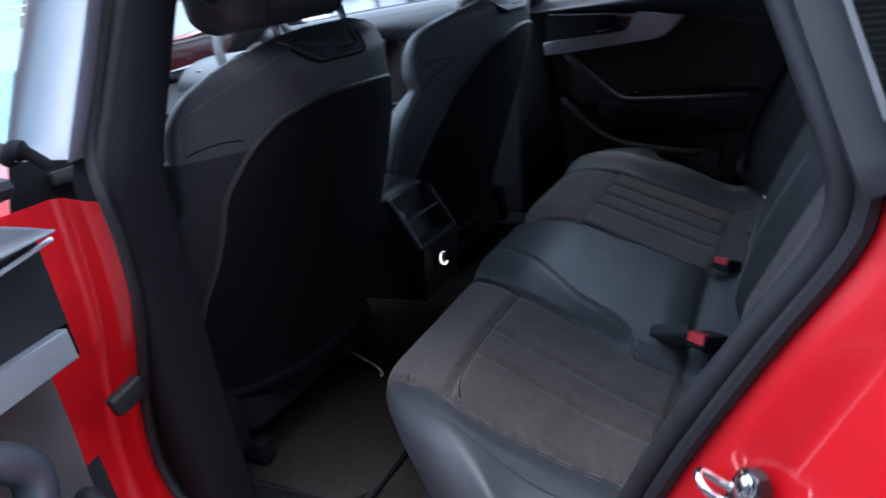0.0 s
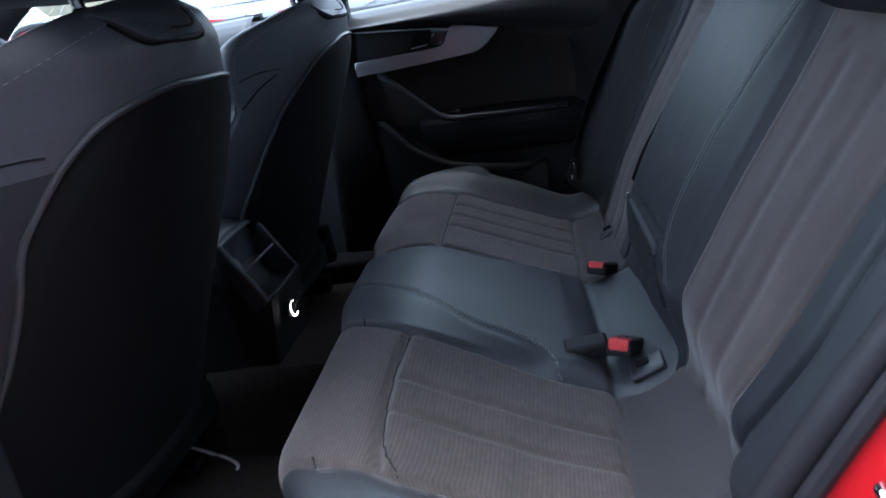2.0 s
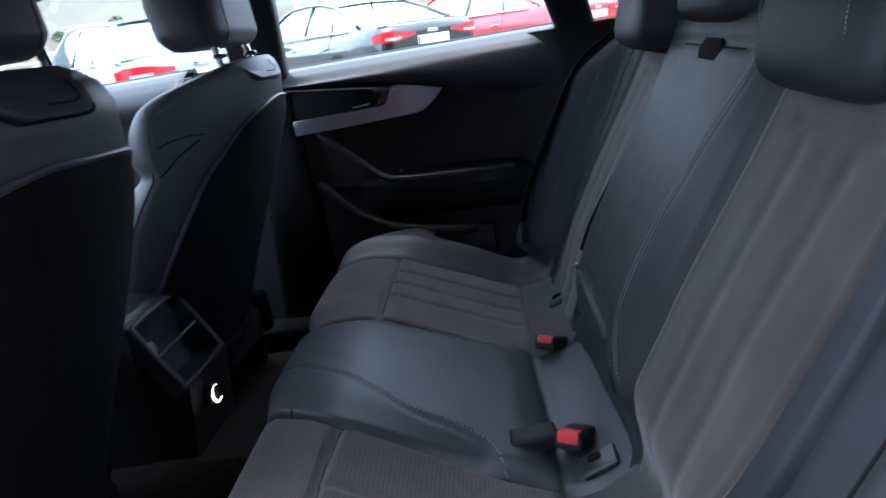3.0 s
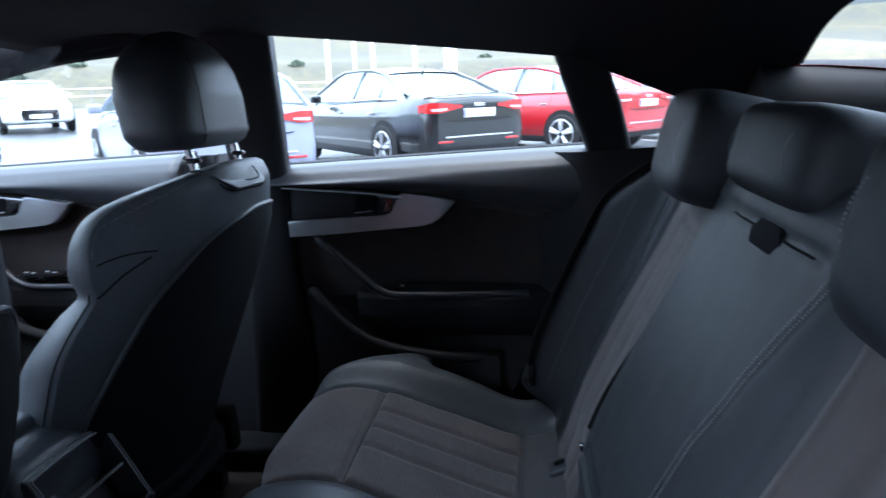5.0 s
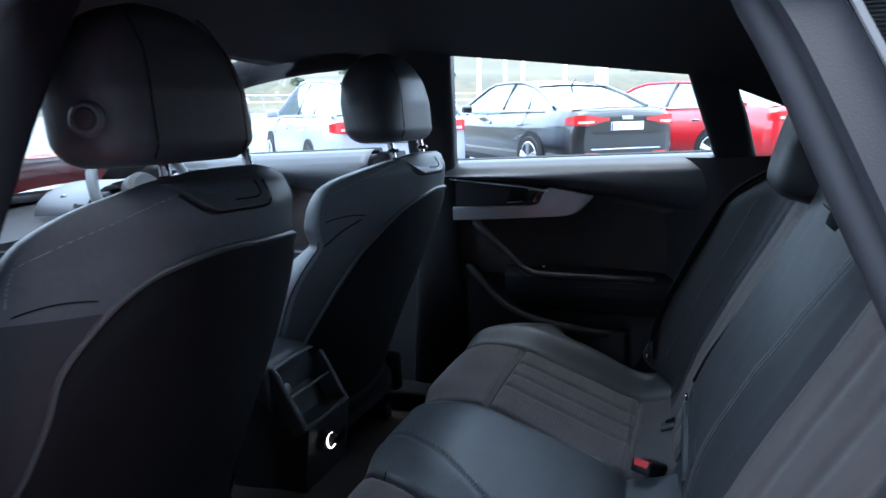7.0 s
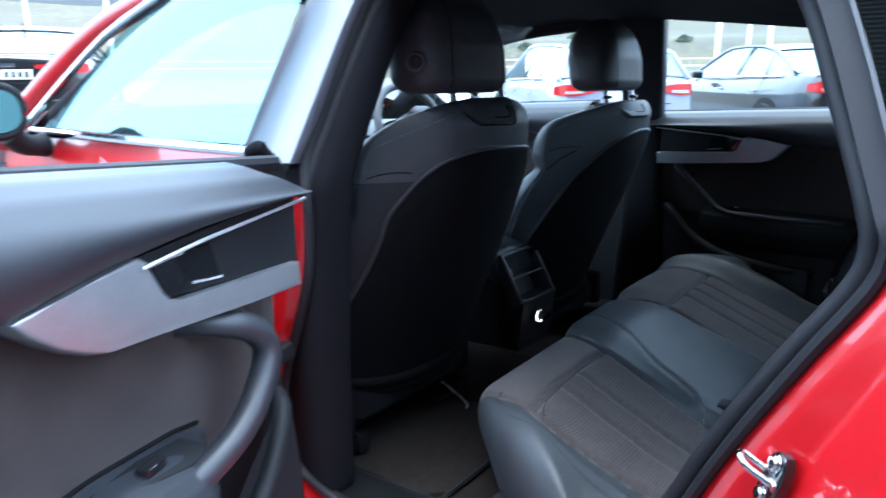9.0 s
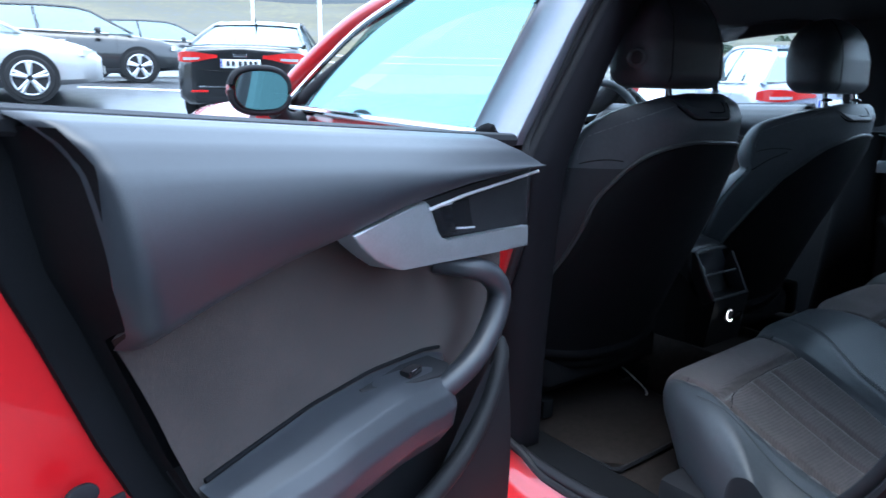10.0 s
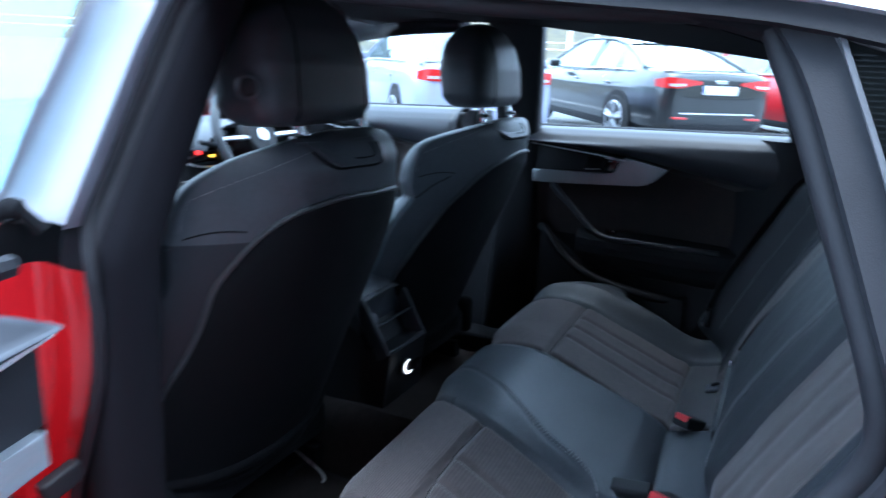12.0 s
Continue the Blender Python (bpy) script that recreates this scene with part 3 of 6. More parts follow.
# ---- doors ----
def door(name, place, label, near=False):
    """A door with its trim; place(u, z, d): u from its front edge rearwards, z the height, d into the cabin."""
    t = thing(name, label, "car door")

    def low(u):
        return float(np.interp(u, [0, 0.252, 0.375, 0.478, 0.565, 0.614, 0.678, 0.76], [0.992, 0.962, 0.941, 0.915, 0.896, 0.882, 0.863, 0.842]))

    def tail(z):
        return (0.0 if near else 0.10) + float(np.interp(z, [0.30, 0.55, 0.70, 0.744, 0.821, 0.869, 0.911, 0.955, 0.999, 1.018, 1.03], [0.375, 0.52, 0.605, 0.624, 0.651, 0.668, 0.685, 0.693, 0.699, 0.707, 0.716]))

    def pad(u, v):
        a = 0.03 + 0.69 * u
        top, bot = 1.030, low(a)
        prof = [(-0.045, top - 0.010), (-0.034, top), (-0.012, top - 0.006), (0.010, top - 0.020), (0.026, top - 0.040)]
        h = v * 8
        if h <= 4:
            i = min(int(h), 3)
            d = prof[i][0] + (prof[i + 1][0] - prof[i][0]) * (h - i)
            z = prof[i][1] + (prof[i + 1][1] - prof[i][1]) * (h - i)
        else:
            k = (h - 4) / 4
            z = top - 0.040 + (bot - top + 0.040) * k
            d = 0.026 - 0.026 * k ** 1.4 + 0.014 * math.sin(math.pi * k) - 0.02 * smooth(0.85, 1.0, k)
        start, end = (0.022 + 0.09 * smooth(0.98, 1.035, z), tail(z)) if near else (-0.02, 0.77)
        uu = start + (end - start) * u
        roll = max(0.0, 1 - min(uu - start, end - uu) / 0.018)
        return place(uu, z, d - 0.022 * (1 - math.sqrt(max(0.0, 1 - roll * roll))))

    part("window_sill_pad", grid(pad, 120, 32), SOFT, t, "dark soft-touch upper pad", sharp=70)

    def suede(u, v):
        z0 = 0.69 - 0.02 * u
        z = z0 + (low(0.04 + 0.62 * u) + 0.008 - z0) * v
        a = 0.030 + u * (tail(z) - (0.037 if near else -0.03))
        z = z0 + (low(a) + 0.008 - z0) * v
        return place(a, z, -0.058 + 0.010 * math.sin(math.pi * v) + 0.03 * smooth(0.88, 1.0, v))

    part("suede_panel", grid(suede, 50, 20), SUEDE, t, "brown-grey suede door panel")
    inlay = [(0.045 if near else 0.03, 0.896), (0.10, 0.897), (0.18, 0.897), (0.268, 0.898), (0.288, 0.900), (0.296, 0.908), (0.308, 0.944), (0.318, 0.950), (0.38, 0.937), (0.444, 0.923), (0.432, 0.910), (0.408, 0.886), (0.386, 0.873), (0.363, 0.868), (0.30, 0.866), (0.15, 0.860), (0.045 if near else 0.03, 0.857)]
    part("inlay", slab(inlay, lambda a, b, d: place(a, b + (0.007 if near and b < 0.89 else 0.0), d - 0.02), 0.028, 0.004, 3), ALU, t, "matt silver decor inlay")
    part("handle_bezel", slab([(0.032, 0.86), (0.030, 0.898), (0.27, 0.899), (0.294, 0.905), (0.310, 0.948), (0.026, 0.986)], lambda a, b, d: place(a, b, d - 0.026), 0.022, 0.002), HARD, t, "dark satin handle bezel")
    part("handle_cup", slab([(0.195, 0.909), (0.244, 0.912), (0.258, 0.943), (0.206, 0.946)], lambda a, b, d: place(a, b, d - 0.006), 0.004, 0.0015), BACKSHELL, t)
    lever = part("door_lever", slab([(0.246, 0.906), (0.286, 0.906), (0.302, 0.940), (0.262, 0.944)], lambda a, b, d: place(a, b, d - 0.004), 0.010, 0.003), GLOSSBLACK, t, "black door release lever")
    part("lever_edge", tube([place(0.303, 0.939, 0.006), place(0.285, 0.9425, 0.007), place(0.260, 0.9445, 0.006)], 0.0014, 6), BRIGHT, lever, "thin chrome edge")
    part("cup_edge", tube([place(0.243, 0.9105, 0.001), place(0.22, 0.9085, 0.001), place(0.197, 0.9075, 0.001)], 0.0014, 6), BRIGHT, lever, "thin chrome edge")
    # The strip's bright reflection is put into a pale metal colour.
    part("chrome_strip", tube([place(a, low(a) - 0.010, 0.012) for a in (0.027, 0.08, 0.16, 0.24, 0.319)], 0.0022, 6), BRIGHT, t, "thin chrome strip")

    # armrest with pull handle
    def lobe(a):
        """Height of the open door's armrest where it meets the suede."""
        return float(np.interp(a, [0.10, 0.15, 0.24, 0.35, 0.45, 0.52, 0.60], [0.700, 0.717, 0.732, 0.735, 0.726, 0.712, 0.695]))

    def dish(a, d):
        return lobe(a) + float(np.interp(d, [-0.060, -0.050, -0.020, 0.0, 0.012], [0.002, -0.003, -0.011, -0.022, -0.036]))

    def arm(u, v):
        if near:
            a = 0.185 + 0.405 * u
            fade = smooth(-0.05, 0.22, u) * (1 - 0.25 * smooth(0.7, 1.0, u))
            prof = [(-0.058, 0.002), (-0.050, -0.003), (-0.020, -0.011), (0.0, -0.022), (0.012, -0.036), (0.020, -0.056), (0.015, -0.082), (-0.006, -0.110), (-0.046, -0.128)]
            i = min(int(v * 8), 7)
            k = v * 8 - i
            d = prof[i][0] + (prof[i + 1][0] - prof[i][0]) * k
            return place(a, lobe(a) + prof[i][1] + (prof[i + 1][1] - prof[i][1]) * k, -0.058 + (d + 0.058) * fade)
        a = 0.175 + (0.415 if near else 0.54) * u
        top = (0.714 if near else 0.700) - 0.018 * u
        reach = (0.062 if near else 0.040) * (1 - (0.25 if near else 0.9) * smooth(0.65, 1.0, u)) * smooth(-0.15, 0.12, u)
        prof = [(-0.03, top + 0.014 + 0.018 * math.sin(math.pi * u) - 0.02 * smooth(0.8, 1, u)), (-0.012, top + 0.009 + 0.010 * math.sin(math.pi * u) - 0.01 * smooth(0.8, 1, u)), (reach * 0.55, top), (reach * 0.92, top - 0.010), (reach, top - 0.03), (reach * 0.93, top - 0.055), (reach * 0.55, top - 0.085), (0.0, top - 0.11), (-0.03, top - 0.125)]
        i = min(int(v * 8), 7)
        k = v * 8 - i
        return place(min(a, tail(top) - 0.004), prof[i][1] + (prof[i + 1][1] - prof[i][1]) * k, prof[i][0] + (prof[i + 1][0] - prof[i][0]) * k - 0.042)

    # Closed doors take the darker plastic, painting cabin shade onto the armrest.
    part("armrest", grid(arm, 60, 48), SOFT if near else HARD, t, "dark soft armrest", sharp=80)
    pull = spline([place(0.216, 0.855, -0.050), place(0.198, 0.852, -0.018), place(0.166, 0.840, 0.004), place(0.143, 0.814, 0.011), place(0.150, 0.785, 0.013), place(0.176, 0.750, 0.012), place(0.208, 0.722, 0.007), place(0.252, 0.700, -0.003), place(0.31, 0.682, -0.016), place(0.38, 0.664, -0.036)], 36)
    thick = [0.0155 + 0.002 * smooth(0, 10, i) for i in range(36)]
    if not near:
        pull = spline([place(0.088, 0.856, -0.050), place(0.094, 0.848, -0.018), place(0.112, 0.832, -0.006), place(0.165, 0.784, -0.002), place(0.218, 0.734, 0.002), place(0.240, 0.716, 0.004), place(0.275, 0.702, 0.004), place(0.34, 0.697, 0.0), place(0.46, 0.691, -0.010), place(0.60, 0.684, -0.028)], 36)
        thick = [0.009 + 0.004 * smooth(8, 0, i) for i in range(36)]
    part("pull_handle", tube(pull, thick, 12, up=tuple(place(0, 0, 1) - place(0, 0, 0))), SOFT, t, "curved soft pull handle")
    if near:
        part("armrest_joint", tube([place(0.20 + 0.385 * i / 30, lobe(0.20 + 0.385 * i / 30) + 0.003, -0.052) for i in range(31)], 0.0028, 6), BACKSHELL, t, "dark joint between armrest and suede")
        sw = part("switch_panel", slab([(0.228, -0.018), (0.240, -0.044), (0.300, -0.046), (0.385, -0.040), (0.385, -0.036), (0.310, -0.012), (0.268, -0.006), (0.240, -0.010)], lambda a, b, d: place(a, dish(a, b) + d - 0.002, b), 0.004, 0.0015), HARD, t, "window switch panel")
        key = part("window_switch", rbox(tuple(place(0.302, dish(0.302, -0.026) + 0.004, -0.026)), (0.030, 0.016, 0.010), 0.003, m=pose(0, 0, 0, 0, 0, 23)), GLOSSBLACK, sw)
        part("switch_symbol", rbox(tuple(place(0.306, dish(0.306, -0.022) + 0.0085, -0.022)), (0.010, 0.007, 0.001), 0.0, m=pose(0, 0, 0, 0, 0, 23)), WHITE, key, "white window symbol")
    else:
        key = part("window_switch", rbox(tuple(place(0.285, 0.712, -0.026)), (0.016, 0.030, 0.010), 0.003), GLOSSBLACK, t, "black window switch")
        part("switch_symbol", rbox(tuple(place(0.292, 0.7178, -0.022)), (0.006, 0.009, 0.001), 0.0), WHITE, key, "white window symbol")

    # lower panel and bin
    def lower(u, v):
        a = 0.0 + (0.66 if near else 0.74) * u
        z = 0.30 + 0.42 * v
        d = -0.065 + 0.035 * smooth(0.62, 0.2, v) * smooth(0.0, 0.1, u) * smooth(1.0, 0.75, u)
        return place(min(a, tail(z)), z, d)

    part("lower_panel", grid(lower, 40, 24), HARD, t, "dark hard plastic lower panel")
    part("bin_rim", tube(spline([place(0.05, 0.700, -0.05), place(0.065, 0.705, -0.03), place(0.09, 0.685, -0.012), place(0.15, 0.62, -0.004), place(0.25, 0.565, -0.002), place(0.42, 0.53, -0.01), place(0.52, 0.52, -0.05)], 40), 0.014, 10), HARD, t, "rounded rim of the door bin")
    part("bin_front", grid(lambda u, v: place(0.06 + 0.46 * u, 0.33 + (0.70 - 0.33 - 0.17 * smooth(0.0, 0.6, u)) * v, -0.016 + 0.012 * math.sin(math.pi * v)), 20, 10), HARD, t)
    # metal: inner skin past the trim, outer skin, edge seal
    skin = [(0.0, 0.25), (0.42, 0.25), (0.50, 0.36), (0.60, 0.52), (0.70, 0.68), (0.775, 0.80), (0.815, 0.92), (0.80, 1.015), (0.0, 1.015)]
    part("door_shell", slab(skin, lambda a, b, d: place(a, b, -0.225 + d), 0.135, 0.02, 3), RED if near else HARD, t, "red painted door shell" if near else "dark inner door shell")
    def wall(u, v):
        z = 0.33 + 0.69 * u
        edge = low(tail(z))
        front = float(np.interp(z, [edge - 0.006, edge + 0.012, 0.995, 1.02], [-0.05, -0.006, 0.022, 0.0]))
        return place(tail(z) - 0.0015, z, front - (front + 0.092) * v)

    part("trim_side", grid(wall, 90, 4), BACKSHELL, t, "black side of the door trim")
    strip = [(tail(z) - 0.03, z) for z in np.linspace(1.020, 0.33, 14)] + [(tail(z) + 0.030, z) for z in np.linspace(0.33, 1.020, 14)]
    part("edge_seal", slab(strip, lambda a, b, d: place(a, b, -0.096 + d), 0.016, 0.005), RUBBER if not near else BACKSHELL, t, "black rubber edge seal")
    part("belt_seal", tube([place(a, 1.024, -0.058) for a in (-0.02, 0.2, 0.4, 0.6, 0.79)], 0.011, 8), RUBBER, t, "black rubber window seal")
    part("speaker_grille", disc(place(0.12, 0.47, -0.03), 0.075, 0.012, tuple(place(0, 0, 1) - place(0, 0, 0)), 28, 0.005), HARD, t, "round speaker grille")
    return t


far_door = door("rear_door", lambda u, z, d: Vector((0.727 - d, 0.695 - u, z)), "closed rear door with suede panel and silver inlay")


def open_place(u, z, d):
    return Vector((-0.957 - 0.978 * u + 0.385 * d, 0.487 - 0.408 * u - 0.923 * d, z - 0.014 + 0.062 * u))


near_door = door("rear_door", open_place, "open red rear door with suede panel, armrest and silver inlay", True)
part("drain_plug", slab([(0.013 * math.cos(a), 0.010 * math.sin(a)) for a in [2 * math.pi * i / 20 for i in range(20)]], lambda a, b, d: open_place(0.685 + a, 0.732 + b, -0.066 + d), 0.004, 0.001), RUBBER, near_door, "black rubber drain plug")
part("latch_slot", slab([(-0.012, -0.01), (0.012, -0.01), (0.016, 0.014), (-0.010, 0.016)], lambda a, b, d: open_place(0.662 + a, 0.704 + b, -0.066 + d), 0.004, 0.001), RUBBER, near_door)
far_front_door = door("front_door", lambda u, z, d: Vector((0.79 - d, 1.738 - u, z + 0.043)), "closed front door with suede panel and silver inlay")
part("switch_row", rbox((0.81, 1.44, 0.772), (0.04, 0.15, 0.012), 0.004), GLOSSBLACK, far_front_door, "row of window switches")
memo = part("seat_memory_panel", slab([(1.612, 0.955), (1.642, 0.955), (1.642, 0.995), (1.612, 0.995)], lambda a, b, d: Vector((0.790 - d, a, b)), 0.008, 0.002), HARD, far_front_door, "small black seat memory panel")
for b in (0.963, 0.984):
    part("memory_mark", rbox((0.7815, 1.627, b), (0.001, 0.007, 0.006), 0.0), WHITE, memo)
for i in range(4):
    part("switch_mark", rbox((0.800 + 0.014 * (i % 2), 1.39 + 0.033 * i, 0.7785), (0.006, 0.010, 0.001), 0.0), WHITE, far_front_door)


def pad_ahead(u, v):
    """The front door's upper pad, carried on to the front pillar."""
    prof = [(-0.045, 1.063), (-0.034, 1.073), (-0.012, 1.067), (0.010, 1.053), (0.026, 1.033), (0.03, 1.0), (0.0, 0.97), (-0.03, 0.80), (-0.03, 0.40)]
    i = min(int(v * 8), 7)
    k = v * 8 - i
    return (0.79 - (prof[i][0] + (prof[i + 1][0] - prof[i][0]) * k), 1.735 + 0.30 * u, prof[i][1] + (prof[i + 1][1] - prof[i][1]) * k + 0.012 * u)


part("pad_extension", grid(pad_ahead, 6, 24), SOFT, far_front_door, "dark soft pad towards the dashboard")
part("mirror_sail", slab([(1.60, 1.07), (1.80, 1.075), (1.80, 1.11), (1.70, 1.14)], lambda a, b, d: Vector((0.765 - d, a, b)), 0.02, 0.005), HARD, far_front_door, "black triangular mirror cover")


# ---- rear seat ----
CUSH = spline([(0, 0.46, 0.262), (0, 0.515, 0.32), (0, 0.56, 0.40), (0, 0.576, 0.455), (0, 0.562, 0.494), (0, 0.51, 0.514), (0, 0.42, 0.512), (0, 0.30, 0.463), (0, 0.18, 0.415), (0, 0.10, 0.394), (0, 0.045, 0.406), (0, 0.0, 0.428), (0, -0.045, 0.47)], 241)


def seam_near(y):
    return -0.503 - 0.025 * smooth(0.50, 0.38, y) + 0.02 * smooth(0.50, 0.56, y)


def seam_far(y):
    return 0.548 + 0.055 * smooth(0.46, 0.08, y) - 0.03 * smooth(0.47, 0.56, y)


def edge_in(y):
    """Inner edge of the near insert."""
    return float(np.interp(y, [0.09, 0.21, 0.30, 0.42, 0.50, 0.54, 0.58], [-0.237, -0.208, -0.184, -0.170, -0.135, -0.115, -0.105]))


CREST = [(0.03, 0.545), (0.02, 0.51), (-0.06, 0.40), (-0.115, 0.31), (-0.135, 0.25), (-0.155, 0.21), (-0.185, 0.192), (-0.215, 0.182)]


def crest(y):
    """Where the curved seam of the centre seat runs."""
    return float(np.interp(y, [q[1] for q in CREST[::-1]], [q[0] for q in CREST[::-1]]))


def front_seam(x):
    """How far ahead the cross seam of the inserts runs."""
    return 0.425 - 0.45 * (x + 0.28) ** 2 if x < 0 else 0.418


def cushion(x, v):
    """A point of the bench's upper side: x across, v from its front foot (0) to the backrest (1)."""
    p = CUSH[min(int(v * 240), 239)].lerp(CUSH[min(int(v * 240), 239) + 1], v * 240 - min(int(v * 240), 239))
    y, z = p.y, p.z
    top = smooth(0.30, 0.44, z) if y > 0.5 else 1.0
    back = smooth(0.48, 0.16, y) * smooth(0.085, 0.165, y)
    out_n, out_f = seam_near(y), seam_far(y)
    ein = edge_in(y)
    mid = smooth(ein - 0.005, min(crest(y) + 0.015, ein + 0.10), x) * smooth(0.205, 0.165, x)
    z += mid * (0.008 + 0.020 * back) * top
    z -= 0.003 * dip(x, crest(y) - 0.005, 0.005) * top * smooth(0.17, 0.2, y)
    y += mid * 0.018 * smooth(0.40, 0.55, y)
    z += (0.034 * x) * smooth(0.1, 0.42, y) * top
    bol = smooth(0.0, 0.085, out_n - x) + smooth(0.0, 0.07, x - out_f)
    z += bol * (0.028 if x < 0 else 0.036 + 0.022 * smooth(0.46, 0.22, y)) * top * smooth(0.0, 0.1, y + 0.02)
    side = max(0.0, -x - 0.60, x - 0.64)
    z -= 7.04 * side ** 2 * top
    corner = max(0.0, -x - 0.42, x - 0.52)
    if x > 0:
        y -= 4.6 * corner ** 2 * smooth(0.30, 0.55, y)
    elif y > 0.12:
        y = 0.12 + (y - 0.12) * (1 - 4.0 * corner ** 2 / 0.456)
    y -= 0.02 * smooth(0.40, 0.70, abs(x)) * smooth(0.4, 0.55, y)
    far = smooth(0.19, 0.30, x) * smooth(0.40, 0.52, y)
    y += 0.022 * far
    z += 0.012 * far
    # seams
    for at in (out_n, out_f):
        z -= 0.010 * dip(x, at, 0.006) * top
    for at in (ein, 0.198):
        z -= 0.012 * dip(x, at, 0.007) * top
    inner = (smooth(out_n, out_n + 0.015, x) * smooth(ein - 0.002, ein - 0.017, x)) or (smooth(0.20, 0.215, x) * smooth(out_f, out_f - 0.015, x))
    far_w = out_f - 0.198
    z -= 0.011 * dip(y, front_seam(x), 0.008) * inner
    if y < 0.41:
        for at in ((float(np.interp(y, [0.1, 0.21, 0.40], [-0.357, -0.331, -0.307])), float(np.interp(y, [0.1, 0.25, 0.41], [-0.429, -0.404, -0.384]))) if x < 0 else (0.198 + 0.36 * far_w, 0.198 + 0.56 * far_w, 0.198 + 0.76 * far_w)):
            z -= 0.006 * dip(x, at, 0.007) * inner * smooth(0.105, 0.125, y)
        z += 0.003 * inner * smooth(0.105, 0.125, y)
    z -= 0.010 * dip(y, 0.108, 0.007) * smooth(0.62, 0.58, abs(x))
    z += 0.0016 * noise.noise((x * 9, y * 9, 0))
    y += float(np.interp(x, [-0.5, -0.2, 0.0, 0.14, 0.43], [-0.020, -0.020, -0.008, 0.003, 0.013])) * smooth(0.22, 0.11, y) * smooth(0.0, 0.07, y)
    return Vector((x, y, z))


bench = thing("rear_seat", "charcoal leather rear bench seat with brown-grey fabric inserts", "car seat")
def foot_y(v):
    return CUSH[min(int(v * 240), 240)].y


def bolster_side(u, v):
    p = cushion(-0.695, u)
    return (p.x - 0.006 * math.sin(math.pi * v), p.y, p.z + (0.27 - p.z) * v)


# Darker than the bolster's top: its shade is put into the colour.
part("bolster_side", grid(bolster_side, 80, 12), DARKSHADELEATHER, bench, "leather outer side of the bolster, shade in its colour", sharp=60)
REAR = next(i for i in range(100, 241) if CUSH[i].y < 0.108) / 240
EDGES = (lambda y: -0.695, seam_near, edge_in, lambda y: 0.198, seam_far, lambda y: 0.715)
for k, (nm, nu, nv, mt, lb) in enumerate((
        ("outer_bolster", 34, 130, LEATHER, "charcoal leather side bolster"),
        ("seat_insert", 80, 200, CORD, "ribbed brown-grey fabric insert"),
        ("centre_seat", 60, 150, LEATHER, "smooth charcoal leather centre seat"),
        ("seat_insert", 80, 200, CORD, "ribbed brown-grey fabric insert"),
        ("outer_bolster", 34, 130, LEATHER, "charcoal leather side bolster"))):
    cut = REAR if nm == "seat_insert" else 1.0
    part(nm, grid(lambda u, v, k=k, cut=cut: cushion(EDGES[k](foot_y(v * cut)) * (1 - u) + EDGES[k + 1](foot_y(v * cut)) * u, v * cut), nu, nv), mt, bench, lb, sharp=80)
    if cut < 1:
        part("rear_strip", grid(lambda u, v, k=k, cut=cut: cushion(EDGES[k](foot_y(cut + v * (1 - cut))) * (1 - u) + EDGES[k + 1](foot_y(cut + v * (1 - cut))) * u, cut + v * (1 - cut)), 60, 40), STRIP, bench, "smooth grey strip behind the insert", sharp=80)
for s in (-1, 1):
    # The skirt's shade is painted in with the dark leather.
    part("side_skirt", grid(lambda u, v, s=s: cushion(s * 0.695 if s < 0 else 0.715, u).lerp(Vector((s * 0.64, max(0.05, cushion(s * 0.695, u).y - 0.03), 0.262)), v), 60, 8), DARKSHADELEATHER, bench, "leather side of the seat, shade in its colour", sharp=80)
part("bench_base", rbox((0, 0.20, 0.31), (1.36, 0.44, 0.12), 0.02), HARD, bench)


def cush_at(x, y):
    """The bench's surface over a spot of its top side."""
    lo, hi = 0.35, 1.0
    for _ in range(30):
        m = (lo + hi) / 2
        if CUSH[int(m * 240)].y > y:
            lo = m
        else:
            hi = m
    return cushion(x, lo)


UPV = Vector((0, 0, 0.0015))
for dx in (0.0, 0.011):
    stitches(lambda t, dx=dx: cush_at(seam_near(0.10 + 0.44 * t) - 0.010 - dx, 0.10 + 0.44 * t) + UPV, 110, 0.55, 0.0006, bench)
    run_ = spline([(a + 0.006 - dx * 0.8, b - dx * 0.35, 0) for a, b in CREST], 121)
    stitches(lambda t, run_=run_: cush_at(run_[min(int(t * 120), 120)].x, run_[min(int(t * 120), 120)].y) + UPV, 60, 0.62, 0.0008, bench)
    stitches(lambda t, dx=dx: cush_at(0.176 - dx, 0.16 + 0.37 * t) + UPV, 100, 0.62, 0.0006, bench)
for at in (edge_in, lambda y: 0.198):
    part("seam", tube([cush_at(at(0.115 + 0.435 * k / 60), 0.115 + 0.435 * k / 60) - UPV * 0.4 for k in range(61)], 0.0016, 6), BACKSHELL, bench, "dark seam")
for x0, x1 in ((-0.520, -0.172), (0.205, 0.54)):
    part("seam", tube([cush_at(x0 + (x1 - x0) * k / 40, front_seam(x0 + (x1 - x0) * k / 40)) - UPV * 0.4 for k in range(41)], 0.0015, 6), BACKSHELL, bench, "dark seam")
part("seam", tube([cush_at(seam_near(0.115 + 0.435 * k / 60), 0.115 + 0.435 * k / 60) - UPV * 0.4 for k in range(61)], 0.0014, 6), BACKSHELL, bench, "dark seam")
part("piping_seam", tube([cush_at(-0.60 - 0.03 * math.sin(math.pi * t), 0.02 + 0.50 * t) + UPV * 0.3 for t in [i / 40 for i in range(41)]], 0.0018, 6), PIPING, bench)


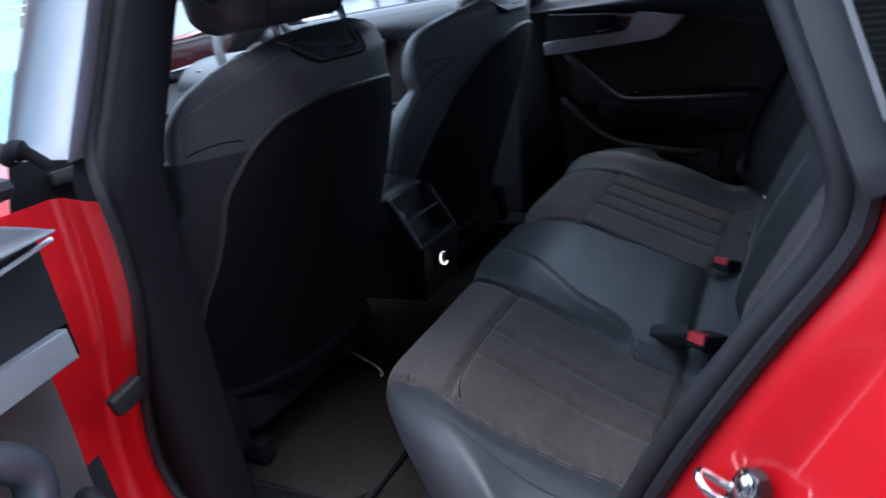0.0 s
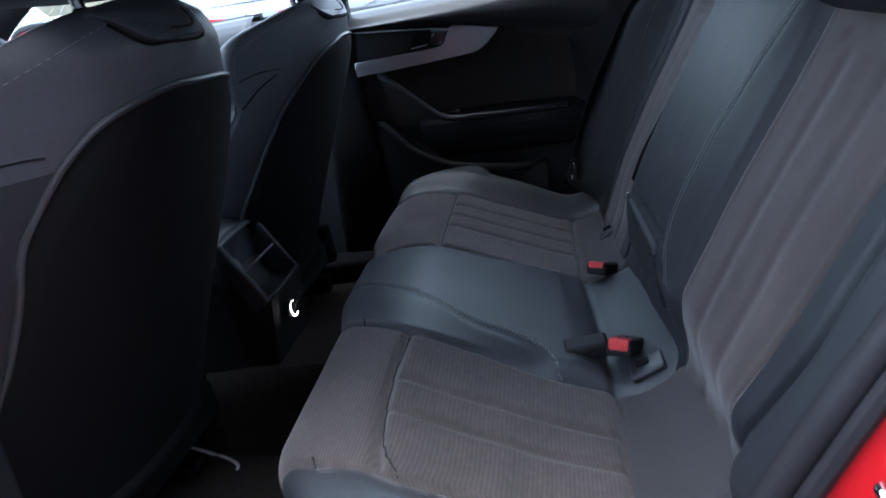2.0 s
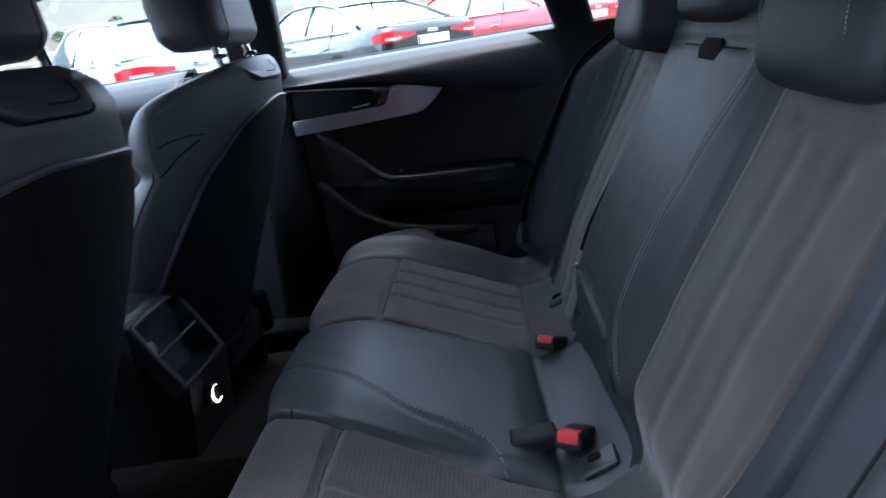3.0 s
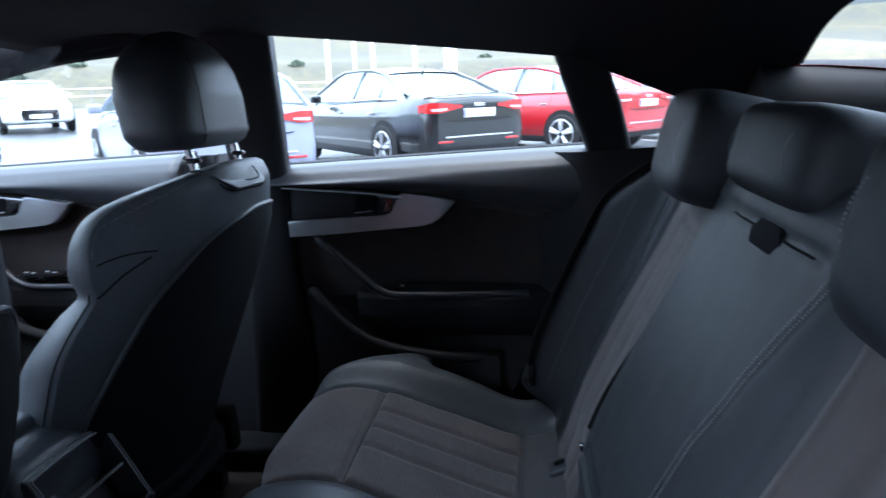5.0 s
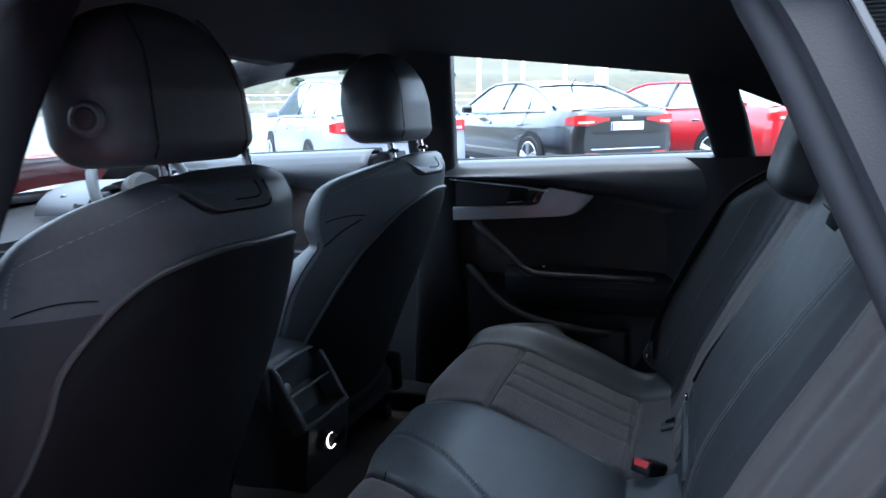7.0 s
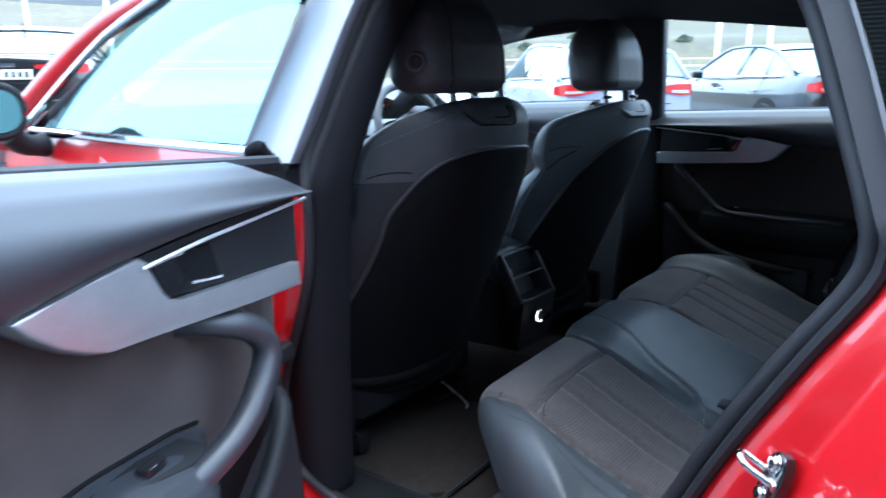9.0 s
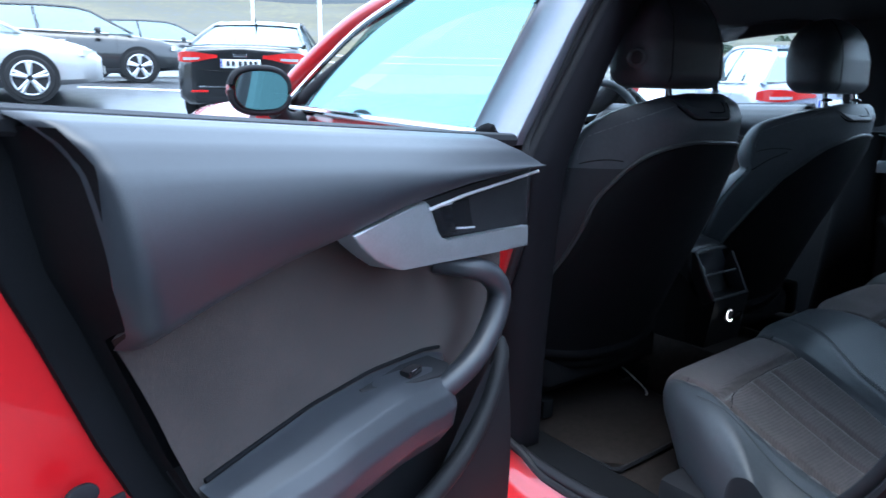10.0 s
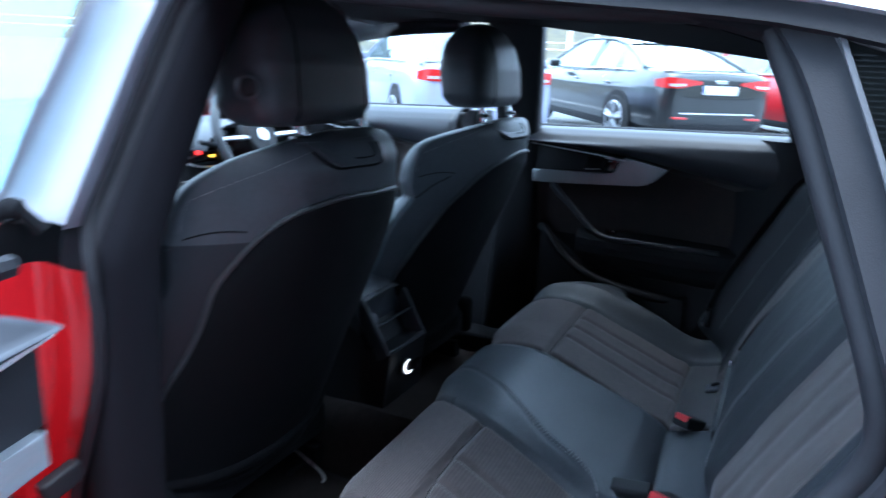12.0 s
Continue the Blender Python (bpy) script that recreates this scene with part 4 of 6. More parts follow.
def lean(z):
    return 0.024 - 0.49 * (z - 0.46)


def seam_mid(z):
    """Where the curved double seam of the centre panel runs across the backrest."""
    return float(np.interp(z, [0.45, 0.555, 0.570, 0.590, 0.615, 0.65, 0.70, 0.77, 0.86, 0.91, 0.96, 1.02], [-0.252, -0.252, -0.228, -0.190, -0.160, -0.146, -0.141, -0.142, -0.164, -0.184, -0.210, -0.245]))


NEAR_PANEL, FAR_PANEL, SPLIT, NEAR_GAP, FAR_GAP = (-0.552, -0.252), (0.285, 0.522), 0.228, -0.604, 0.598


def backrest(x, v):
    """A point of the backrest's front: x across, v from its foot (0) over the top edge (1)."""
    h = 0.40 + 0.62 * min(v / 0.86, 1.0)
    y = lean(h)
    z = h
    # the foot stands steeper than the rest, more so on the near side
    y -= float(np.interp(x, [-0.6, -0.45, -0.13, 0.2, 0.35, 0.7], [0.062, 0.061, 0.044, 0.025, 0.018, 0.0])) * smooth(0.575, 0.445, z)
    over = smooth(0.80, 1.0, v)
    y -= 0.10 * over ** 1.4
    z += 0.018 * math.sin(math.pi * min(1, (v - 0.80) / 0.2)) if v > 0.8 else 0
    face = 1 - over
    foot = smooth(0.43, 0.66, z)
    y += 0.030 * smooth(0.40, 0.62, z) * smooth(0.95, 0.65, z) * (0.4 + 0.6 * smooth(0.6, 0.5, abs(x))) * 0.6
    seam = seam_mid(z)
    mid = smooth(NEAR_PANEL[1], max(seam, NEAR_PANEL[1] + 0.02), x) * smooth(0.245, 0.215, x)
    y += 0.018 * mid * face * foot
    for a, b in (NEAR_PANEL, FAR_PANEL):
        y -= 0.012 * foot * smooth(a - 0.02, a + 0.02, x) * smooth(b + 0.02, b - 0.02, x) * face
    # the fixed wings beside the folding backs stand ahead of them, the far one by more
    y += (0.026 * smooth(-0.610, -0.660, x) + 0.110 * smooth(0.606, 0.676, x)) * face * smooth(0.40, 0.50, z) * smooth(1.03, 0.90, z)
    y -= 0.030 * smooth(0.690, 0.720, x) * face
    for at in (NEAR_PANEL[0], NEAR_PANEL[1], FAR_PANEL[0], FAR_PANEL[1]):
        y -= 0.008 * dip(x, at, 0.006) * face * foot
    for at, deep in ((NEAR_GAP, 0.035), (SPLIT, 0.030), (FAR_GAP, 0.025)):
        y -= deep * dip(x, at, 0.006) * face
    y -= 0.004 * dip(x, seam - 0.006, 0.004) * face
    for at in (-0.352, -0.452, 0.362, 0.440):
        y -= 0.0024 * dip(x, at, 0.014) * face * smooth(0.905, 0.88, z)
    for a, b in ((NEAR_PANEL[0] + 0.05, NEAR_PANEL[1] - 0.05), (FAR_PANEL[0] + 0.02, FAR_PANEL[1] - 0.06)):
        y -= 0.006 * dip(z, 0.906, 0.007) * smooth(a, a + 0.03, x) * smooth(b, b - 0.03, x)
    y -= 0.007 * dip(z, 0.975, 0.005) * smooth(-0.19, -0.17, x) * smooth(0.22, 0.20, x)
    y -= 0.007 * dip(z, 0.592 - 0.05 * (x - 0.1), 0.005) * smooth(-0.14, -0.12, x) * smooth(0.21, 0.19, x)
    y += 0.0022 * noise.noise((x * 8, z * 8, 3)) + 0.0010 * noise.noise((x * 25, z * 25, 7))
    inward = 0.045 * smooth(0.70, 0.48, z) * smooth(-0.45, -0.60, x) * smooth(-0.748, -0.62, x)
    return Vector((x + inward, y, z))


def back_at(x, z, lift=0.0):
    """The backrest's surface at a height."""
    return backrest(x, 0.86 * (z - 0.40) / 0.62) + Vector((0, lift, lift * 0.5))


back = bench
# Backrest leather wears the shaded copy of the cushion colour.
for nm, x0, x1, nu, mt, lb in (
        ("side_wing", -0.748, NEAR_GAP, 44, SHADELEATHER, "charcoal leather side wing"),
        ("outer_bolster", NEAR_GAP, NEAR_PANEL[0], 20, SHADELEATHER, "charcoal leather bolster"),
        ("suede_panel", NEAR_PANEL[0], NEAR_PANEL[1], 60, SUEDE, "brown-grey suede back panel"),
        ("centre_panel", NEAR_PANEL[1], SPLIT, 90, SHADELEATHER, "smooth charcoal leather centre panel"),
        ("inner_bolster", SPLIT, FAR_PANEL[0], 20, SHADELEATHER, "charcoal leather inner bolster"),
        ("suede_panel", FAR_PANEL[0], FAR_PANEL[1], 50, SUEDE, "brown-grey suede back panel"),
        ("outer_bolster", FAR_PANEL[1], FAR_GAP, 24, SHADELEATHER, "charcoal leather bolster"),
        ("side_wing", FAR_GAP, 0.722, 40, SHADELEATHER, "charcoal leather side wing")):
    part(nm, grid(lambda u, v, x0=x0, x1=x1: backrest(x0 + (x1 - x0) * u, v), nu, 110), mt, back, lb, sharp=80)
part("back_board", rbox((0, -0.255, 0.70), (1.34, 0.05, 0.56), 0.02, m=pose(0, 0, 0, 21, 0, 0)), CARPET, back)
for dx in (0.0, 0.011):
    stitches(lambda t, dx=dx: back_at(seam_mid(0.568 + 0.425 * t) + dx - 0.002, 0.568 + 0.425 * t, 0.0012), 128, 0.55, 0.0007, back)
stitches(lambda t: back_at(-0.556, 0.47 + 0.44 * t, 0.0010), 130, 0.55, 0.0006, back)
stitches(lambda t: back_at(0.640, 0.50 + 0.42 * t, 0.0010), 120, 0.55, 0.0006, back)
part("wing_piping", tube([back_at(-0.700, 0.48 + 0.42 * k / 40, 0.0006) for k in range(41)], 0.0016, 6), BACKSHELL, back, "dark seam")
part("belt_slot", slab([(-0.050, 0.0), (-0.036, 0.013), (0.032, 0.013), (0.050, 0.0), (0.034, -0.014), (-0.036, -0.014)], lambda a, b, d: back_at(-0.018 + a, 0.968 + b, d - 0.0065), 0.008, 0.001), PILLARTRIM, back, "black belt outlet")
for x0, x1 in ((0.030, 0.125), (-0.150, -0.064)):
    part("slot_trim", tube([back_at(x0 + (x1 - x0) * k / 6, 0.971, 0.0) for k in range(7)], 0.0018, 6), BACKSHELL, back)
part("armrest_flap", slab([(-0.128, 0.480), (0.205, 0.480), (0.205, 0.560), (0.185, 0.575), (-0.112, 0.588), (-0.128, 0.578)], lambda a, b, d: back_at(a, b, 0.0) + Vector((0, d - 0.004, 0)), 0.012, 0.005, 3), SHADELEATHER, back, "leather armrest flap")


def pillow(cx, cy, cz, w, d, h, tilt, e=0.42):
    """A stuffed cushion: a rounded block, leaning back by tilt degrees."""
    bm = bmesh.new()
    m = Matrix.Translation((cx, cy, cz)) @ pose(0, 0, 0, tilt, 0, 0)

    def p(c):
        return math.copysign(abs(c) ** e, c)

    rings = []
    for i in range(1, 24):
        a = math.pi * (i / 24 - 0.5)
        rings.append([m @ Vector((w / 2 * p(math.cos(a)) * p(math.cos(b)), d / 2 * p(math.cos(a)) * p(math.sin(b)), h / 2 * p(math.sin(a)))) for b in [2 * math.pi * k / 48 for k in range(48)]])
    return loft(rings, bm), m


for cx, cy, cz, w, hh in ((0.375, -0.245, 1.035, 0.29, 0.185), (0.02, -0.285, 1.045, 0.30, 0.118), (-0.345, -0.280, 1.008, 0.285, 0.185)):
    h = thing("headrest", "charcoal leather headrest on the rear backrest", "headrest", "rear headrests")
    bm, m = pillow(cx, cy, cz, w, 0.165, hh, 16)
    inner = m.inverted()
    for nm, mt, lo, hi, lb in (("cushion", DARKSHADELEATHER, -w * 0.30, w * 0.30, "dark leather centre"), ("side_panel", SHADELEATHER, -w, -w * 0.30, "grey leather side panel"), ("side_panel", SHADELEATHER, w * 0.30, w, "grey leather side panel")):
        piece = bm.copy()
        for f in [f for f in piece.faces if not lo < (inner @ f.calc_center_median()).x <= hi]:
            piece.faces.remove(f)
        for q in [q for q in piece.verts if not q.link_faces]:
            piece.verts.remove(q)
        part(nm, piece, mt, h, lb, sharp=80)
    bm.free()
    for o in (-1, 1):
        stitches(lambda k, o=o, m=m, hh=hh: m @ Vector((o * (0.088 + 0.012 * math.cos((2.3 * k - 1.15) * 2)), 0.0845 - 0.040 * abs(2.3 * k - 1.15) ** 2.2, hh * 0.47 * math.sin(2.3 * k - 1.15))), 44, 0.6, 0.0006, h)

# buckles and belts
def buckle(x, y, z, turn, tilt=-30, end_only=False, button_size=0.020):
    t = thing("belt_buckle", "black seat belt buckle with red release button", "seat belt", "rear belt buckles")
    m = Matrix.Translation((x, y, z)) @ pose(0, 0, 0, tilt, 0, turn)
    bm = rbox((0, 0, 0), (0.044, 0.075, 0.028), 0.008, 3)
    bmesh.ops.transform(bm, matrix=m, verts=bm.verts[:])
    part("case", bm, HARD, t)
    bm = rbox((0, 0.0355, 0.0), (0.034, 0.008, 0.018), 0.003, 2) if end_only else rbox((0, 0.029, 0.007), (0.034, button_size + 0.002, button_size), 0.004, 2)
    bmesh.ops.transform(bm, matrix=m, verts=bm.verts[:])
    part("button", bm, BUCKLERED, t, "red release button")
    bm = rbox((0, -0.05, -0.004), (0.03, 0.05, 0.008), 0.002, 2)
    bmesh.ops.transform(bm, matrix=m, verts=bm.verts[:])
    part("strap", bm, WEBBING, t)


buckle(-0.150, 0.125, 0.430, 4, tilt=-4, end_only=True)
buckle(-0.150, 0.060, 0.426, 66, tilt=22)
buckle(0.195, 0.070, 0.420, 62, tilt=24, button_size=0.016)
for x in (-0.200, 0.430):
    t = thing("child_seat_bracket", "dark plastic child seat anchor guide between cushion and backrest", "bracket", "child seat anchors")
    part("guide", rbox((x - 0.006, 0.032, 0.418), (0.046, 0.060, 0.012), 0.006, 3, m=pose(0, 0, 0, -25, 0, 0)), SOFT, t)
    part("opening", rbox((x, 0.039, 0.4215), (0.014, 0.022, 0.008), 0.003, 2, m=pose(0, 0, 0, -25, 0, 0)), BACKSHELL, t)


def strap(pts, width, name, label, across=(1, 0, 0)):
    t = thing(name, label, "seat belt")
    pp = spline(pts, 40)
    a = Vector(across).normalized()
    rings = []
    for i, p in enumerate(pp):
        d = (pp[min(i + 1, 39)] - pp[max(i - 1, 0)]).normalized()
        s = (a - d * a.dot(d)).normalized()
        n = s.cross(d) * 0.0012
        rings.append([p - s * width / 2 - n, p + s * width / 2 - n, p + s * width / 2 + n, p - s * width / 2 + n])
    part("webbing", loft(rings), WEBBING, t)
    return t


b1_ = strap([tuple(back_at(x, z, 0.005)) for x, z in ((0.690, 1.0), (0.688, 0.93), (0.684, 0.82), (0.678, 0.72), (0.670, 0.62), (0.660, 0.545))], 0.046, "seat_belt", "black seat belt hanging beside the far seat", (0.8, -0.6, 0))
part("tongue", rbox((0.648, 0.094, 0.522), (0.03, 0.014, 0.05), 0.004), GLOSSBLACK, b1_, "black plastic tongue")
part("tongue_tip", rbox((0.640, 0.106, 0.506), (0.014, 0.006, 0.012), 0.001), CHROME, b1_, "steel tongue tip")
b2_ = strap([tuple(back_at(SPLIT + 0.004, z, 0.018 - 0.012 * smooth(0.66, 0.80, z))) for z in (0.95, 0.88, 0.80, 0.72, 0.65, 0.59)], 0.020, "seat_belt", "black centre seat belt tucked in the split of the backrest", (0.5, -1, 0))
part("tongue", rbox(tuple(back_at(0.226, 0.578, 0.014)), (0.026, 0.014, 0.04), 0.004), GLOSSBLACK, b2_, "black plastic tongue")
part("tongue_tip", rbox(tuple(back_at(0.224, 0.558, 0.022)), (0.010, 0.006, 0.012), 0.001), CHROME, b2_, "steel tongue tip")
b3_ = thing("belt_anchor", "black belt end fitting low beside the near seat", "seat belt")
part("cap", rbox((-0.592, 0.055, 0.440), (0.022, 0.032, 0.02), 0.007, 3, m=pose(0, 0, 0, 30, 0, 20)), GLOSSBLACK, b3_)
part("rivet", rbox((-0.599, 0.075, 0.432), (0.007, 0.006, 0.007), 0.002), CHROME, b3_, "small steel rivet")


# ---- front seats ----
def front_seat(side):
    """A front seat seen from behind; side 1 is the driver's, on the far side."""
    cx, dy = (-0.372, 0.0) if side < 0 else (0.350, 0.018)
    t = thing("front_seat", "charcoal leather front passenger seat with black fabric back" if side < 0 else "charcoal leather driver's seat with black fabric back", "car seat", "front seats")

    def spine(z):
        return dy + float(np.interp(z, [0.40, 0.45, 0.742, 0.83, 0.90, 0.977, 1.04, 1.07, 1.09], [0.822, 0.80, 0.662, 0.62, 0.587, 0.555, 0.545, 0.556, 0.585]))

    def wrap(z):
        return float(np.interp(z, [0.45, 0.742, 0.83, 0.90, 0.977, 1.085], [0.275, 0.262, 0.25, 0.232, 0.208, 0.19]))

    contour = spline([(0.225, 0, 0.42), (0.265, 0, 0.52), (0.296, 0, 0.66), (0.300, 0, 0.76), (0.290, 0, 0.825), (0.271, 0, 0.872), (0.263, 0, 0.893), (0.267, 0, 0.925), (0.258, 0, 0.985), (0.234, 0, 1.03), (0.19, 0, 1.062), (0.125, 0, 1.083), (0.06, 0, 1.092)], 90)
    if side > 0:
        contour = [Vector((p.x, 0, p.z - 0.018 * smooth(1.0, 1.085, p.z))) for p in contour]
    else:
        contour = [Vector((max(p.x, 0.272), 0, p.z)) if 0.85 < p.z < 0.93 else p for p in contour]
    cz, cw = [p.z for p in contour], [p.x for p in contour]

    def half(z):
        return float(np.interp(z, cz, cw))

    def round_back(dx, z):
        """How far ahead the curved rear side lies at a spot across the seat."""
        return spine(z) + 0.09 * (abs(dx) / wrap(z)) ** 2.5

    def deep(z):
        """How far the front bolsters stand ahead of the sides."""
        return float(np.interp(z, [0.40, 0.60, 0.78, 0.86, 0.893, 0.93, 0.97, 1.03, 1.09], [0.19, 0.19, 0.175, 0.135, 0.105, 0.115, 0.105, 0.075, 0.02]))

    rings = []
    for i in range(70):
        z = 0.43 + (0.662 if side < 0 else 0.644) * i / 69
        w = half(z)
        side_y = round_back(w, z)
        ring = []
        for j in range(29):
            a = math.pi * j / 28
            dx = -w * math.cos(a)
            ring.append(Vector((cx + dx, round_back(dx, z), z)))
        for j in range(1, 28):
            a = math.pi * j / 28
            k = math.cos(a)
            dx = w * k
            ring.append(Vector((cx + dx, side_y + deep(z) * (1 - abs(k) ** 2.6) ** (1 / 2.6) - 0.06 * (1 - k * k) * smooth(0.45, 0.6, z) * smooth(1.06, 0.96, z), z)))
        rings.append(ring)
    part("backrest", loft(rings), LEATHER, t, "charcoal leather backrest", sharp=80)
    left = [(-0.237, 0.80, 0), (-0.229, 0.862, 0), (-0.209, 0.905, 0), (-0.180, 0.946, 0), (-0.140, 0.975, 0), (-0.07, 0.990, 0)] if side < 0 else [(-0.229, 0.80, 0), (-0.204, 0.862, 0), (-0.176, 0.90, 0), (-0.136, 0.943, 0), (-0.10, 0.966, 0), (-0.05, 0.981, 0)]
    ARCH = spline([(-0.222, 0.435, 0), (-0.256, 0.52, 0), (-0.266, 0.60, 0), (-0.262, 0.68, 0), (-0.248, 0.74, 0)] + left + [(0, 0.988, 0), (0.07, 0.985, 0),
                   (0.125, 0.977, 0), (0.165, 0.957, 0), (0.20, 0.920, 0), (0.226, 0.868, 0), (0.240, 0.80, 0), (0.252, 0.74, 0), (0.262, 0.68, 0), (0.266, 0.60, 0), (0.256, 0.52, 0), (0.222, 0.435, 0)], 121)

    def panel(u, v):
        q = ARCH[min(int(round(u * 120)), 120)]
        foot = (0.215 * (2 * u - 1), 0.435)
        dx, z = q.x + (foot[0] - q.x) * v, q.y + (foot[1] - q.y) * v
        return (cx + dx, round_back(dx, z) - 0.003 - 0.006 * smooth(0.0, 0.05, v) + 0.006 * math.sin(math.pi * v) ** 2, z)

    part("back_panel", grid(panel, 120, 40), BACKSHELL, t, "black fabric back panel", sharp=80)
    part("piping", tube([Vector((cx + q.x, round_back(q.x, q.y) - 0.003, q.y + 0.001)) for q in ARCH[2:-2]], 0.0042, 8), PIPING, t, "grey piping round the back panel")
    part("lower_lip", tube(spline([(cx + a, round_back(a, 0.455) - 0.002, 0.452 + 0.02 * (a / 0.22) ** 2) for a in (-0.225, -0.15, -0.07, 0, 0.07, 0.15, 0.225)], 40), 0.017, 10), BACKSHELL, t, "padded lower edge of the back panel")
    part("lip_roll", tube(spline([(cx + a, round_back(a, 0.455) + 0.022, 0.425 + 0.02 * (a / 0.22) ** 2) for a in (-0.225, -0.1, 0, 0.1, 0.225)], 40), 0.022, 10), BACKSHELL, t)

    if side < 0:
        edge_z, edge_x = [q.y for q in ARCH[:58]], [q.x for q in ARCH[:58]]

        def flank_panel(u, v):
            z = 0.46 + 0.475 * v
            x0, x1 = float(np.interp(z, edge_z, edge_x)) - 0.004, -half(z) - 0.0012
            if u > 0.8:
                return (cx + x1, round_back(x1, z) - 0.0012 + 0.05 * (u - 0.8) / 0.2, z)
            dx = x0 + (x1 - x0) * u / 0.8
            return (cx + dx, round_back(dx, z) - 0.0012, z)

        # Added dark layer: paints shade onto the seat's outer side.
        part("side_shade", grid(flank_panel, 20, 40), DARKSHADELEATHER, t, "charcoal leather side with shade painted in", sharp=80)

    def on_back(dx, z, lift=0.0008):
        return Vector((cx + dx, round_back(dx, z) - lift, z))

    over = spline([(-0.300, 0.955, 0), (-0.262, 0.990, 0), (-0.215, 1.022, 0), (-0.165, 1.047, 0), (-0.120, 1.064, 0), (-0.085, 1.074, 0)], 60)
    stitches(lambda k: on_back(max(-half(over[min(int(k * 59), 59)].y) * 0.985, over[min(int(k * 59), 59)].x), over[min(int(k * 59), 59)].y, 0.0008), 90, 0.6, 0.00042, t)
    for s in (-1, 1):
        part("shoulder_seam", tube([on_back(s * (0.198 + 0.0035 * i), 0.951 - 0.012 * (i / 17) ** 2 + 0.006 * math.sin(i / 17 * 2.2), 0.0003) for i in range(18)], 0.0012, 6), BACKSHELL, t)
        # the seam down the outer bolster, from the shoulder to the seat
        part("bolster_seam", tube([Vector((cx + s * (half(z) + 0.0006), round_back(half(z), z) + 0.012, z)) for z in [0.60 + 0.30 * i / 24 for i in range(25)]], 0.0012, 6), BACKSHELL, t)
        if side > 0 and s < 0:
            part("bolster_crease", tube(spline([on_back(s * 0.205, 0.944, 0.0002), on_back(s * 0.236, 0.922, 0.0002), on_back(s * 0.256, 0.900, 0.0002), on_back(s * 0.263, 0.893, 0.0)], 20), 0.0016, 6), BACKSHELL, t, "dark crease below the shoulder")
    # tab by the headrest
    low = 0.0 if side < 0 else 0.011
    tag = [(-0.122, 1.080), (-0.108, 1.066), (-0.093, 1.050), (-0.083, 1.043), (-0.074, 1.041), (0.012, 1.041), (0.024, 1.049), (0.027, 1.080)]
    part("top_tab", slab(tag, lambda a, b, d: Vector((cx + a, round_back(a, b) + 0.006 - d, b - low)), 0.017, 0.005, 3), LEATHER, t, "raised leather tab below the headrest")
    part("tab_groove", tube(spline([Vector((cx + a, round_back(a, b) - 0.0108, b - low)) for a, b in ((-0.050, 1.053), (-0.03, 1.052), (-0.006, 1.053), (0.001, 1.060), (0.002, 1.074))], 24), 0.0013, 6), BACKSHELL, t, "embossed line of the tab")
    # Black tube paints the shadow that underlines the raised tab.
    part("tab_shadow_line", tube(spline([Vector((cx + a, round_back(a, b) - 0.002, b - low)) for a, b in ((-0.114, 1.066), (-0.098, 1.048), (-0.086, 1.040), (-0.074, 1.038), (-0.05, 1.038), (0.012, 1.037), (0.030, 1.046), (0.030, 1.072))], 40), 0.0020, 6), BACKSHELL, t, "painted shadow line round the tab")
    # cushion, rails, side cover
    rings = []
    for y, w, z in ((0.82, 0.20, 0.44), (0.90, 0.24, 0.50), (1.1, 0.25, 0.52), (1.3, 0.25, 0.545), (1.37, 0.22, 0.50)):
        rings.append([(cx - w, y, 0.38), (cx - w, y, z), (cx - w * 0.7, y, z - 0.02), (cx, y, z - 0.035), (cx + w * 0.7, y, z - 0.02), (cx + w, y, z), (cx + w, y, 0.38)])
    # Leather cushion in black: the shade under the seat is in its colour.
    part("seat_cushion", loft(rings), BACKSHELL, t, "leather seat cushion, blackened as painted shade", sharp=80)
    for o in (-0.19, 0.19):
        part("seat_rail", rbox((cx + o, 1.08, 0.315), (0.035, 0.50, 0.05), 0.006), BACKSHELL, t, "black seat rail")
    part("seat_frame", rbox((cx, 1.08, 0.37), (0.44, 0.44, 0.06), 0.015), BACKSHELL, t)
    part("side_cover", rbox((cx + side * 0.245, 1.02, 0.42), (0.04, 0.42, 0.12), 0.02, 3), BACKSHELL, t, "hard plastic side cover")
    # headrest
    hx = cx - (0.045 if side < 0 else 0.002)
    rings = []
    for i in range(33):
        k = i / 32
        z = 1.103 + 0.203 * k
        w = float(np.interp(k, [0, 0.03, 0.08, 0.15, 0.45, 0.62, 0.75, 0.85, 0.93, 0.98, 1.0], [0.112, 0.127, 0.137, 0.143, 0.139, 0.129, 0.115, 0.096, 0.070, 0.045, 0.024]))
        d = float(np.interp(k, [0, 0.04, 0.12, 0.45, 0.7, 0.88, 0.97, 1.0], [0.045, 0.058, 0.068, 0.072, 0.066, 0.050, 0.030, 0.016]))
        y = 0.650 + dy + 0.020 * k
        ring = superring(hx, y, z, w, d * 1.15, d, 3.4, 56)
        rings.append(ring)
    hr = part("headrest", loft(rings), LEATHER, t, "charcoal leather headrest", sharp=80)
    if side < 0:
        part("side_button", disc((hx - 0.135, 0.630, 1.160), 0.021, 0.012, (-0.93, -0.35, 0.05), 28, 0.004), LEATHER, hr, "round headrest release button")
        part("button_face", disc((hx - 0.146, 0.6255, 1.1605), 0.013, 0.004, (-0.93, -0.35, 0.05), 24, 0.002), HARD, hr)
